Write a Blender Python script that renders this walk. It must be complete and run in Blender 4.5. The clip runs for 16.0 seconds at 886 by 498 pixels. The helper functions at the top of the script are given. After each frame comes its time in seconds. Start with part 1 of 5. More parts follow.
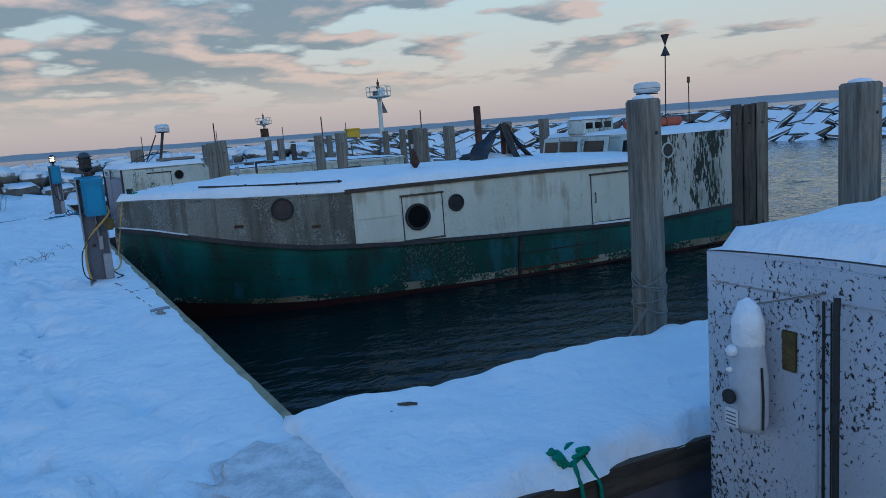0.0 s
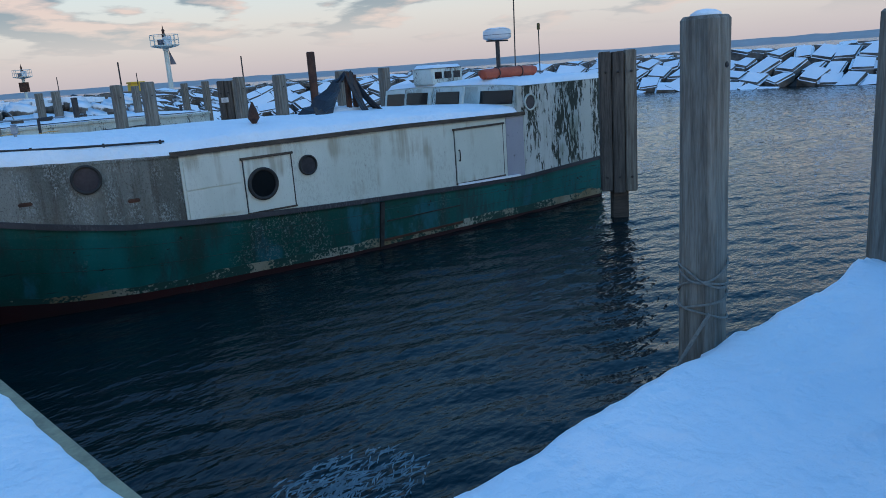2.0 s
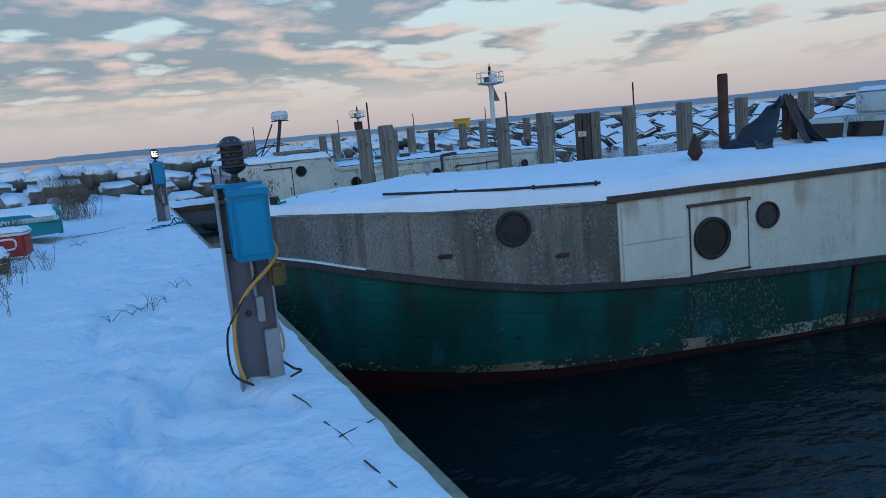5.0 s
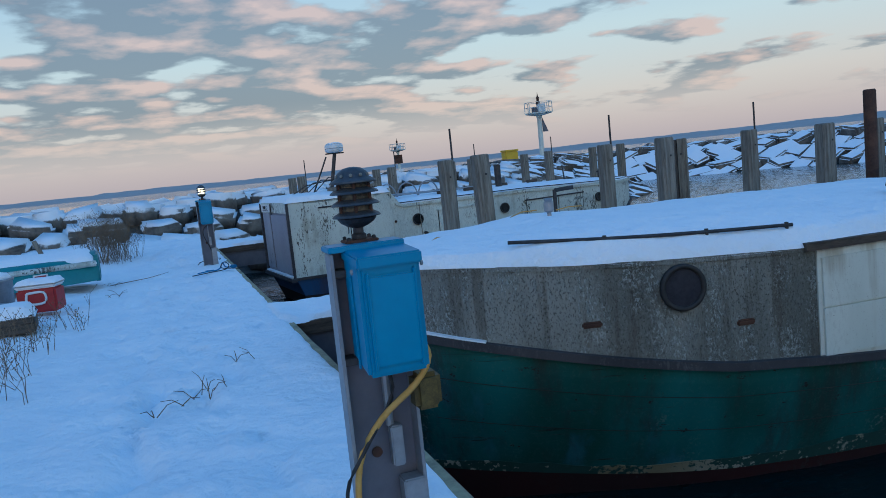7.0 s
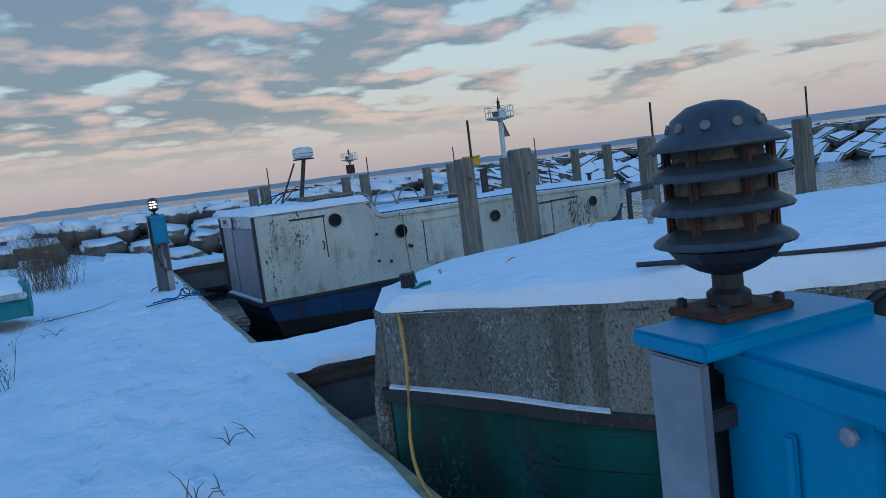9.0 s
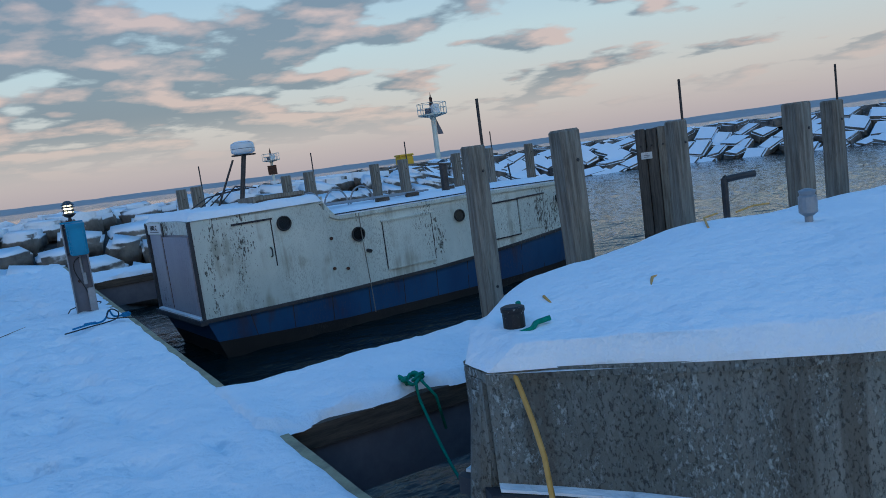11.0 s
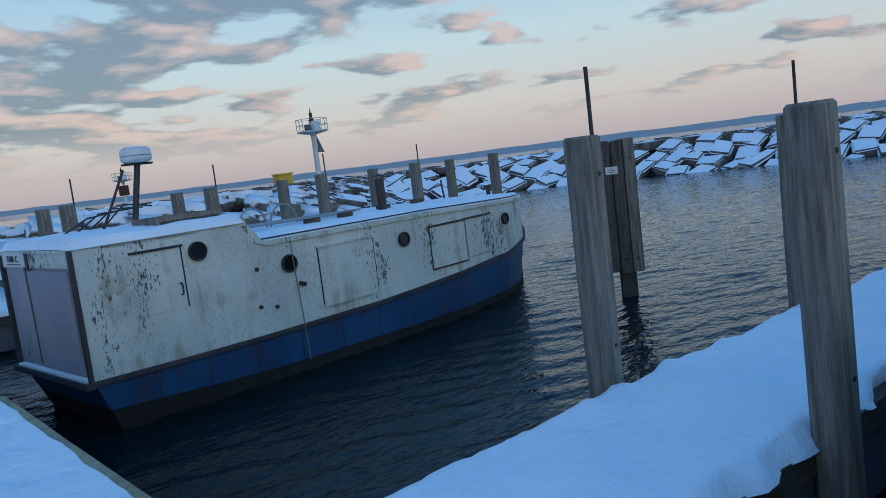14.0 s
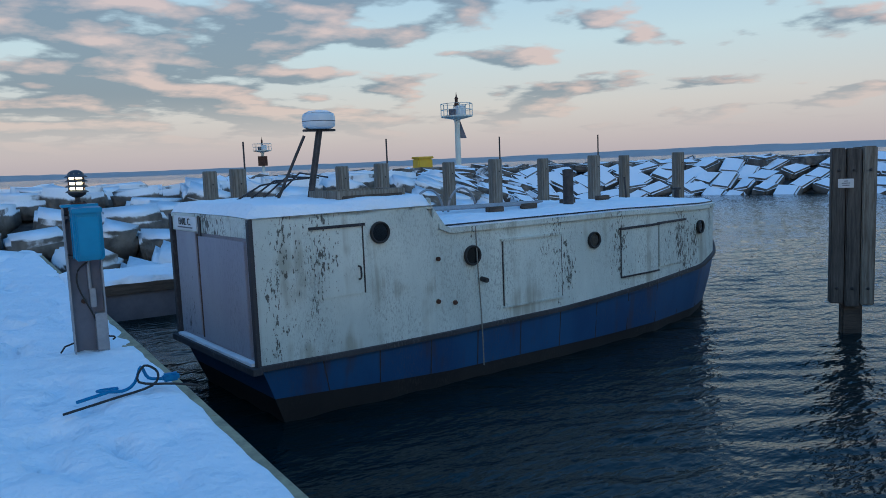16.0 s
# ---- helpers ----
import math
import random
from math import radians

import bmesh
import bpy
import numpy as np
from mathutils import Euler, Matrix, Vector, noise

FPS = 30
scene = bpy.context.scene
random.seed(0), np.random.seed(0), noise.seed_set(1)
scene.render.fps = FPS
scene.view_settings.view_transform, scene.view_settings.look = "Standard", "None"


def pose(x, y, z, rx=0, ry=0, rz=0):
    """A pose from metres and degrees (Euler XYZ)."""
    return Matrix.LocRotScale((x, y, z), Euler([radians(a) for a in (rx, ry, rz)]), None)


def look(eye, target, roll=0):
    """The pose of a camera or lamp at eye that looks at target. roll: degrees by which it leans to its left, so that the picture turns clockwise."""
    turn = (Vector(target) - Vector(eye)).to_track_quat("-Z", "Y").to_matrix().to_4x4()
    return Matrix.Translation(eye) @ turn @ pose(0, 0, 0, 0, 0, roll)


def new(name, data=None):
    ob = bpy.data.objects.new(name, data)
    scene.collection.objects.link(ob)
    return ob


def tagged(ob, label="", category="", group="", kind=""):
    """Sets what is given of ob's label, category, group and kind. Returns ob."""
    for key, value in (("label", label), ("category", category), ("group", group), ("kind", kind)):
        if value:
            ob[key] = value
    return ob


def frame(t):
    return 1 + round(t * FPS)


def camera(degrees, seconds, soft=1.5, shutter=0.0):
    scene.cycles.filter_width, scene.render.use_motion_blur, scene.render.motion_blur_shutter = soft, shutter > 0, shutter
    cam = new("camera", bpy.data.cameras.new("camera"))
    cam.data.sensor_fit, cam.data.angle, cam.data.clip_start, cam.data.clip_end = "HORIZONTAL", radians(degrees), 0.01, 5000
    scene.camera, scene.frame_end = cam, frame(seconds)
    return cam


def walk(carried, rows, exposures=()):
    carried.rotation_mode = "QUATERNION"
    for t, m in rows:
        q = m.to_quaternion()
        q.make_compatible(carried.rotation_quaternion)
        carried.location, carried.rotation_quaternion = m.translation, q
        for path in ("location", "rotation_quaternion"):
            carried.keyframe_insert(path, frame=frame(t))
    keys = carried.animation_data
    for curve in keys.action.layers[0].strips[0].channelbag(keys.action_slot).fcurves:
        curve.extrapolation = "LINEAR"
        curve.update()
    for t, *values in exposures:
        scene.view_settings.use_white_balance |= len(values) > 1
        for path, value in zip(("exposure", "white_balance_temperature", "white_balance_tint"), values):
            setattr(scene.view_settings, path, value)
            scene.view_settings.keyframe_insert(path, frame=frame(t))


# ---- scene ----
cam = camera(60.7, 16.0, soft=0.9)
METRES, EYE, TILT, LEAN, TURN = 16.5, 1.55, -1.1, 0.0, -27.7
ROWS = [
    (0.0, 0.0, 0.0, 0.0, -0.62, -8.04, 4.38),
    (0.5, -0.0148, 0.0261, -0.0008, -6.44, -11.11, 4.66),
    (1.0, -0.0272, 0.0586, 0.0003, -7.03, -11.08, 5.26),
    (1.5, -0.0434, 0.0883, -0.0015, -12.86, -11.57, 4.62),
    (2.0, -0.0509, 0.125, -0.0017, -16.18, -12.44, 4.3),
    (2.5, -0.072, 0.1498, 0.0008, -16.28, -11.72, 3.91),
    (3.0, -0.0858, 0.1778, 0.0013, -16.48, -9.97, 4.14),
    (3.5, -0.1036, 0.2024, 0.0002, -13.69, -9.9, 2.84),
    (4.0, -0.1198, 0.2309, 0.0015, -6.1, -9.18, 3.3),
    (4.5, -0.1363, 0.2576, 0.0025, 3.18, -9.1, 4.81),
    (7.0, -0.2141, 0.3924, 0.0082, 7.93, -5.38, 5.72),
    (7.5, -0.2332, 0.4212, 0.0069, 8.59, -5.48, 6.11),
    (8.0, -0.2482, 0.4447, 0.0083, 4.71, -6.06, 5.8),
    (8.5, -0.2632, 0.4742, 0.0085, 4.77, -5.36, 6.7),
    (11.0, -0.3334, 0.6002, 0.0108, -2.21, -5.87, 7.63),
    (11.5, -0.3459, 0.6259, 0.0104, -2.13, -6.57, 7.68),
    (12.0, -0.3551, 0.6585, 0.0114, -2.47, -7.08, 7.04),
    (12.5, -0.3707, 0.6788, 0.0122, -6.77, -7.35, 6.16),
    (13.0, -0.3775, 0.7146, 0.0125, -8.74, -5.15, 6.6),
    (13.5, -0.3983, 0.7378, 0.0158, -9.23, -4.43, 6.07),
    (14.0, -0.4148, 0.7583, 0.0147, -13.03, -5.55, 7.27),
    (14.5, -0.4205, 0.788, 0.0158, -13.87, -5.51, 6.57),
    (15.0, -0.4421, 0.8069, 0.0159, -10.08, -5.28, 5.91),
    (15.5, -0.4528, 0.8328, 0.0149, -6.83, -5.49, 2.79),
    (16.0, -0.4689, 0.854, 0.0165, -3.94, -5.35, 2.34),
]
walk(cam, [(t, pose(0, 0, EYE, TILT, LEAN, TURN) @ pose(METRES * x, METRES * y, METRES * z, 90 + pitch, roll, yaw)) for t, x, y, z, yaw, pitch, roll in ROWS],
     [(t, stops - 0.06, 5500, 2) for t, stops in ((0.0, -0.08), (0.5, 0.12), (1.0, 0.14), (1.5, 0.24), (2.5, 0.25), (3.5, 0.30), (4.0, 0.25), (4.5, 0.14), (7.0, 0.02), (8.5, -0.07), (11.0, -0.08), (13.0, -0.04), (16.0, 0.02))])

# ---- light ----
world = bpy.data.worlds.new("dusk_sky")
scene.world = world
world.use_nodes = True
wn, wl = world.node_tree.nodes, world.node_tree.links
wn.clear()


def wnode(kind, **kw):
    n = wn.new(kind)
    for k, v in kw.items():
        setattr(n, k, v)
    return n


def wmath(op, a, b=None, clamp=False):
    n = wnode("ShaderNodeMath", operation=op, use_clamp=clamp)
    for i, v in enumerate((a, b)):
        if v is None:
            continue
        if isinstance(v, (int, float)):
            n.inputs[i].default_value = v
        else:
            wl.new(v, n.inputs[i])
    return n.outputs[0]


def wmix(fac, a, b):
    n = wnode("ShaderNodeMix", data_type="RGBA")
    wl.new(fac, n.inputs[0])
    for i, v in ((6, a), (7, b)):
        if isinstance(v, tuple):
            n.inputs[i].default_value = (*v, 1)
        else:
            wl.new(v, n.inputs[i])
    return n.outputs[2]


def wramp(fac, stops):
    n = wnode("ShaderNodeValToRGB")
    wl.new(fac, n.inputs[0])
    e = n.color_ramp.elements
    while len(e) < len(stops):
        e.new(0.5)
    for el, (p, c) in zip(e, stops):
        el.position, el.color = p, (*c, 1)
    return n.outputs[0]


SUN_UP, SUN_ROUND = 2.0, 200.0
sky = wnode("ShaderNodeTexSky", sky_type="NISHITA", sun_disc=False, sun_elevation=radians(SUN_UP), sun_rotation=radians(SUN_ROUND))
way = wnode("ShaderNodeTexCoord").outputs["Generated"]
sep = wnode("ShaderNodeSeparateXYZ")
wl.new(way, sep.inputs[0])
up = sep.outputs[2]
height = wmath("MAXIMUM", up, 0.0)
clear = wramp(height, [(0.0, (0.50, 0.40, 0.39)), (0.07, (0.62, 0.53, 0.49)), (0.15, (0.56, 0.61, 0.61)), (0.26, (0.36, 0.50, 0.62)),
                       (0.45, (0.16, 0.37, 0.68)), (1.0, (0.05, 0.265, 0.715))])
under = wmath("ADD", height, 0.15)
flat = wnode("ShaderNodeCombineXYZ")
wl.new(wmath("DIVIDE", sep.outputs[0], under), flat.inputs[0])
wl.new(wmath("DIVIDE", sep.outputs[1], under), flat.inputs[1])


def wnoise(scale, detail, shift, rough=0.55):
    add = wnode("ShaderNodeVectorMath", operation="ADD")
    wl.new(flat.outputs[0], add.inputs[0])
    add.inputs[1].default_value = shift
    n = wnode("ShaderNodeTexNoise")
    n.inputs["Scale"].default_value, n.inputs["Detail"].default_value, n.inputs["Roughness"].default_value = scale, detail, rough
    wl.new(add.outputs[0], n.inputs["Vector"])
    return n.outputs[0]


big = wnoise(1.75, 10, (1.4, 6.2, 0.0), 0.50)
lit = wnoise(1.75, 10, (1.46, 6.06, 0.0), 0.50)
cover = wnode("ShaderNodeMapRange", interpolation_type="SMOOTHSTEP")
bank = wnode("ShaderNodeMapRange", interpolation_type="SMOOTHSTEP")
wl.new(sep.outputs[0], bank.inputs[0])
bank.inputs[1].default_value, bank.inputs[2].default_value, bank.inputs[3].default_value, bank.inputs[4].default_value = 0.05, 0.85, 0.07, -0.065
wl.new(wmath("ADD", big, bank.outputs[0]), cover.inputs[0])
cover.inputs[1].default_value, cover.inputs[2].default_value = 0.455, 0.53
low = wnode("ShaderNodeMapRange", interpolation_type="SMOOTHSTEP")
wl.new(up, low.inputs[0])
low.inputs[1].default_value, low.inputs[2].default_value = 0.02, 0.10
edge = wmath("MULTIPLY", wmath("ADD", wmath("SUBTRACT", big, lit), 0.012), 8.0, True)
cloud = wmix(edge, (0.17, 0.205, 0.27), (0.66, 0.44, 0.39))
high = wnode("ShaderNodeMapRange", interpolation_type="SMOOTHSTEP")
wl.new(up, high.inputs[0])
high.inputs[1].default_value, high.inputs[2].default_value, high.inputs[3].default_value, high.inputs[4].default_value = 0.30, 0.50, 1.0, 0.15
thick = wmath("MULTIPLY", wmath("MULTIPLY", wmath("MULTIPLY", cover.outputs[0], low.outputs[0]), high.outputs[0]), 0.92)
painted = wmix(thick, clear, cloud)
glow = wnode("ShaderNodeVectorMath", operation="MULTIPLY_ADD")
wl.new(sky.outputs[0], glow.inputs[0])
glow.inputs[1].default_value = (0.05, 0.05, 0.05)
wl.new(painted, glow.inputs[2])
back = wnode("ShaderNodeBackground")
back.inputs["Strength"].default_value = 1.0
west = wnode("ShaderNodeMapRange", interpolation_type="SMOOTHSTEP")
wl.new(sep.outputs[1], west.inputs[0])
west.inputs[1].default_value, west.inputs[2].default_value, west.inputs[3].default_value, west.inputs[4].default_value = 0.1, -0.9, 0.0, 1.0
after = wnode("ShaderNodeVectorMath", operation="MULTIPLY_ADD")
wl.new(wmath("MULTIPLY", west.outputs[0], wmath("SUBTRACT", 1.0, height)), after.inputs[0])
after.inputs[1].default_value = (0.27, 0.39, 0.43)
wl.new(glow.outputs[0], after.inputs[2])
wl.new(after.outputs[0], back.inputs["Color"])
wl.new(back.outputs[0], wnode("ShaderNodeOutputWorld").inputs[0])

sun = new("sun", bpy.data.lights.new("sun", "SUN"))
sun.data.energy, sun.data.angle, sun.data.color = 0.12, radians(14), (1.0, 0.86, 0.76)
sun.matrix_world = look((0, 0, 60), (Vector((0, 0, 60)) + Vector((math.sin(radians(20)), math.cos(radians(20)), -0.35))))


# ---- materials ----
class Mat:
    def __init__(self, name, rough=0.7, metal=0.0, spec=0.4):
        self.m = bpy.data.materials.new(name)
        self.m.use_nodes = True
        self.n, self.l = self.m.node_tree.nodes, self.m.node_tree.links
        self.b = self.n["Principled BSDF"]
        self.b.inputs["Roughness"].default_value = rough
        self.b.inputs["Metallic"].default_value = metal
        self.b.inputs["Specular IOR Level"].default_value = spec
        self.co = self.n.new("ShaderNodeTexCoord").outputs["Object"]

    def coords(self, sx=1, sy=1, sz=1):
        mp = self.n.new("ShaderNodeMapping")
        mp.inputs["Scale"].default_value = (sx, sy, sz)
        self.l.new(self.co, mp.inputs[0])
        return mp.outputs[0]

    def noise(self, scale, detail=6, stretch=(1, 1, 1), rough=0.6):
        t = self.n.new("ShaderNodeTexNoise")
        t.inputs["Scale"].default_value, t.inputs["Detail"].default_value, t.inputs["Roughness"].default_value = scale, detail, rough
        self.l.new(self.coords(*stretch), t.inputs["Vector"])
        return t.outputs[0]

    def math(self, op, a, b=0.0, clamp=False):
        t = self.n.new("ShaderNodeMath")
        t.operation, t.use_clamp = op, clamp
        for i, v in enumerate((a, b)):
            if isinstance(v, (int, float)):
                t.inputs[i].default_value = v
            else:
                self.l.new(v, t.inputs[i])
        return t.outputs[0]

    def step(self, v, lo, hi):
        t = self.n.new("ShaderNodeMapRange")
        t.interpolation_type = "SMOOTHSTEP"
        self.l.new(v, t.inputs[0])
        t.inputs[1].default_value, t.inputs[2].default_value = lo, hi
        return t.outputs[0]

    def mix(self, fac, a, b):
        t = self.n.new("ShaderNodeMix")
        t.data_type = "RGBA"
        if isinstance(fac, (int, float)):
            t.inputs[0].default_value = fac
        else:
            self.l.new(fac, t.inputs[0])
        for i, v in ((6, a), (7, b)):
            if isinstance(v, tuple):
                t.inputs[i].default_value = (*v, 1)
            else:
                self.l.new(v, t.inputs[i])
        return t.outputs[2]

    def color(self, c):
        if isinstance(c, tuple):
            self.b.inputs["Base Color"].default_value = (*c, 1)
        else:
            self.l.new(c, self.b.inputs["Base Color"])
        return self

    def bump(self, h, dist=0.01, strength=0.6):
        t = self.n.new("ShaderNodeBump")
        t.inputs["Strength"].default_value, t.inputs["Distance"].default_value = strength, dist
        self.l.new(h, t.inputs["Height"])
        self.l.new(t.outputs[0], self.b.inputs["Normal"])
        return self


def plain(name, a, b, scale=8, rough=0.7, metal=0.0, bump=0.004, stretch=(1, 1, 1), spec=0.4):
    m = Mat(name, rough, metal, spec)
    n1, n2 = m.noise(scale, 8, stretch), m.noise(scale * 6, 4, stretch)
    f = m.step(m.math("ADD", m.math("MULTIPLY", n1, 0.7), m.math("MULTIPLY", n2, 0.3)), 0.32, 0.68)
    m.color(m.mix(f, a, b))
    if bump:
        m.bump(n2, bump)
    return m.m


def flaked(name, paint, paint2, under, amount=0.5, scale=5, streak=(1, 1, 0.35), rough=0.75, rust=None, grain=22, spread=0.55, soil=0.7):
    """Weathered paint: two paint tones, a bare ground that shows where it flaked off, and runs of stain."""
    m = Mat(name, rough)
    tone = m.mix(m.step(m.noise(0.9, 5, (1, 1, 0.4)), 0.35, 0.65), paint, paint2)
    if rust:
        runs = m.step(m.math("MULTIPLY", m.noise(4.5, 5, (1, 1, 0.06)), m.noise(1.1, 3)), 0.27, 0.40)
        tone = m.mix(m.math("MULTIPLY", runs, 0.6), tone, rust)
    area = m.noise(scale * 0.25, 4, streak)
    fine = m.noise(grain, 6, streak, 0.65)
    chip = m.step(m.math("ADD", m.math("MULTIPLY", area, spread), m.math("MULTIPLY", fine, 1 - spread)), 1.0 - amount, 1.03 - amount)
    grime = m.math("MULTIPLY", m.step(m.noise(grain * 1.7, 7, streak, 0.7), 0.50, 0.60), m.step(m.noise(0.8, 4, (1.6, 1.6, 0.5)), 0.42, 0.62))
    specks = m.step(m.noise(grain * 4, 3), 0.66, 0.70)
    tone = m.mix(m.math("MULTIPLY", grime, soil), tone, tuple(0.5 * a + 0.5 * c for a, c in zip(under, paint2)))
    tone = m.mix(m.math("MULTIPLY", specks, soil), tone, under)
    m.color(m.mix(chip, tone, m.mix(m.noise(14, 5), under, tuple(c * 0.6 for c in under))))
    m.bump(m.math("SUBTRACT", m.math("MULTIPLY", m.noise(30, 4), 0.25), chip), 0.004, 0.7)
    return m.m


def snow_mat():
    m = Mat("snow", 0.75, 0.0, 0.3)
    n1, n2 = m.noise(1.4, 6), m.noise(60, 4)
    m.color(m.mix(m.step(n1, 0.3, 0.7), (0.80, 0.83, 0.87), (0.87, 0.88, 0.90)))
    m.b.inputs["Subsurface Weight"].default_value = 0.0
    m.bump(m.math("ADD", m.math("ADD", m.noise(3.2, 3), m.math("MULTIPLY", m.noise(8, 4), 0.45)), m.math("MULTIPLY", n2, 0.03)), 0.12, 0.6)
    return m.m


def rock_mat():
    m = Mat("snowy_rock", 0.85)
    stone = m.mix(m.step(m.noise(1.3, 7), 0.3, 0.7), (0.06, 0.058, 0.055), (0.20, 0.185, 0.165))
    geo = m.n.new("ShaderNodeNewGeometry")
    s = m.n.new("ShaderNodeSeparateXYZ")
    m.l.new(geo.outputs["Normal"], s.inputs[0])
    top = m.step(m.math("ADD", s.outputs[2], m.math("MULTIPLY", m.math("SUBTRACT", m.noise(1.6, 6), 0.5), 0.6)), 0.26, 0.42)
    m.color(m.mix(top, stone, (0.84, 0.86, 0.89)))
    m.bump(m.noise(5, 8), 0.06, 0.6)
    return m.m


def water_mat():
    m = Mat("harbour_water", 0.02, 0.0, 0.33)
    m.b.inputs["IOR"].default_value = 1.33
    m.color(m.mix(m.noise(0.4, 3), (0.002, 0.009, 0.011), (0.004, 0.014, 0.016)))
    gust = m.math("ADD", m.math("MULTIPLY", m.noise(0.22, 3), 0.9), 0.35)
    w = m.math("ADD", m.noise(2.6, 2, (1.5, 2.6, 1), 0.5), m.math("MULTIPLY", m.noise(7.5, 3, (1.2, 2.0, 1)), 0.22))
    m.bump(m.math("MULTIPLY", w, gust), 0.046, 1.0)
    return m.m


def green_hull_mat():
    """Old planking paint: deep green with bluish repaint, soot-dark runs, long plank cracks and white flaked spots."""
    m = Mat("green_hull_paint", 0.62)
    tone = m.mix(m.step(m.noise(0.55, 3, (1, 1, 0.3)), 0.42, 0.58), (0.005, 0.060, 0.050), (0.014, 0.125, 0.125))
    tone = m.mix(m.math("MULTIPLY", m.step(m.noise(1.7, 5, (1, 1, 0.35)), 0.54, 0.64), 0.7), tone, (0.030, 0.125, 0.165))
    dirt = m.math("MULTIPLY", m.step(m.noise(2.6, 7, (1, 1, 0.12), 0.7), 0.48, 0.66), 0.72)
    tone = m.mix(dirt, tone, (0.022, 0.030, 0.030))
    crack = m.math("MULTIPLY", m.step(m.noise(3.2, 5, (0.35, 0.35, 7.0), 0.7), 0.60, 0.66), m.step(m.noise(0.8, 3), 0.42, 0.55))
    tone = m.mix(m.math("MULTIPLY", crack, 0.8), tone, (0.012, 0.014, 0.014))
    zone = m.step(m.noise(0.62, 3, (1, 1, 0.5)), 0.54, 0.64)
    flake = m.math("MULTIPLY", m.step(m.noise(30, 7, (1, 1, 0.8), 0.78), 0.55, 0.58), m.math("ADD", m.math("MULTIPLY", zone, 0.85), 0.06))
    tone = m.mix(flake, tone, m.mix(m.noise(9, 3), (0.34, 0.40, 0.38), (0.10, 0.07, 0.05)))
    chip = m.step(m.noise(6.5, 6, (1, 1, 1.8), 0.72), 0.64, 0.66)
    m.color(m.mix(chip, tone, (0.016, 0.014, 0.014)))
    m.bump(m.math("SUBTRACT", m.math("MULTIPLY", m.noise(14, 5, (0.4, 0.4, 3)), 0.5), m.math("ADD", chip, m.math("ADD", flake, crack))), 0.006, 0.7)
    return m.m


def grey_side_mat():
    """Bare grey ply with lichen-pale crusts of old paint near its top and rusty damp runs."""
    m = Mat("flaking_grey_plywood", 0.88)
    tone = m.mix(m.step(m.noise(1.1, 6, (1, 1, 0.3)), 0.36, 0.64), (0.12, 0.12, 0.105), (0.26, 0.26, 0.235))
    runs = m.step(m.noise(7, 5, (1, 1, 0.07), 0.6), 0.50, 0.64)
    tone = m.mix(m.math("MULTIPLY", runs, 0.6), tone, (0.075, 0.062, 0.047))
    pits = m.step(m.noise(80, 6, (1, 1, 0.6), 0.7), 0.55, 0.62)
    tone = m.mix(m.math("MULTIPLY", pits, 0.75), tone, (0.045, 0.043, 0.040))
    zone = m.step(m.noise(4.5, 6, (1, 1, 0.4), 0.65), 0.45, 0.60)
    crust = m.math("MULTIPLY", m.step(m.noise(52, 8, (1, 1, 0.6), 0.82), 0.50, 0.545), m.math("ADD", m.math("MULTIPLY", zone, 0.9), 0.12))
    tone = m.mix(crust, tone, m.mix(m.noise(40, 2), (0.30, 0.32, 0.30), (0.46, 0.48, 0.46)))
    scar = m.step(m.noise(2.3, 5, (1, 1, 1.2), 0.6), 0.71, 0.74)
    m.color(m.mix(scar, tone, (0.16, 0.17, 0.19)))
    m.bump(m.math("SUBTRACT", m.math("ADD", m.math("MULTIPLY", m.noise(50, 4), 0.3), crust), m.math("ADD", pits, scar)), 0.006, 0.8)
    return m.m


SNOW, ROCK, WATER = snow_mat(), rock_mat(), water_mat()
TIMBER = plain("weathered_timber", (0.10, 0.085, 0.068), (0.27, 0.25, 0.21), 5, 0.85, 0, 0.006, (5, 5, 0.35))
DARK_TIMBER = plain("wet_dark_timber", (0.035, 0.030, 0.026), (0.11, 0.085, 0.065), 5, 0.8, 0, 0.006, (0.5, 4, 4))
PILE_DARK = plain("tarry_upright_timber", (0.035, 0.032, 0.030), (0.13, 0.115, 0.10), 5, 0.8, 0, 0.006, (6, 6, 0.35))
TAN_EDGE = plain("worn_yellow_edge", (0.38, 0.33, 0.20), (0.20, 0.17, 0.11), 6, 0.85, 0, 0.006)
SHEET_STEEL = plain("grey_steel_sheet", (0.11, 0.115, 0.14), (0.16, 0.16, 0.19), 2.5, 0.6, 0.2, 0.002)
GALV = plain("galvanised_steel", (0.34, 0.35, 0.37), (0.24, 0.25, 0.27), 5, 0.5, 0.5, 0.001)
DARK_STEEL = plain("dark_pitted_steel", (0.03, 0.03, 0.032), (0.075, 0.07, 0.07), 7, 0.55, 0.5, 0.003)
RUST = plain("rusty_steel", (0.05, 0.028, 0.022), (0.12, 0.06, 0.04), 6, 0.8, 0.3, 0.004)
BLUE_BOX = plain("blue_enamel", (0.015, 0.20, 0.36), (0.02, 0.24, 0.42), 3, 0.4, 0, 0.0008)
GREEN_HULL = green_hull_mat()
RED_HULL = flaked("red_bottom_paint", (0.032, 0.006, 0.008), (0.022, 0.008, 0.010), (0.03, 0.03, 0.03), 0.40)
CRUST = flaked("waterline_crust", (0.36, 0.36, 0.30), (0.20, 0.17, 0.10), (0.02, 0.07, 0.06), 0.52, 6, (1, 1, 1))
GREY_SIDE = grey_side_mat()
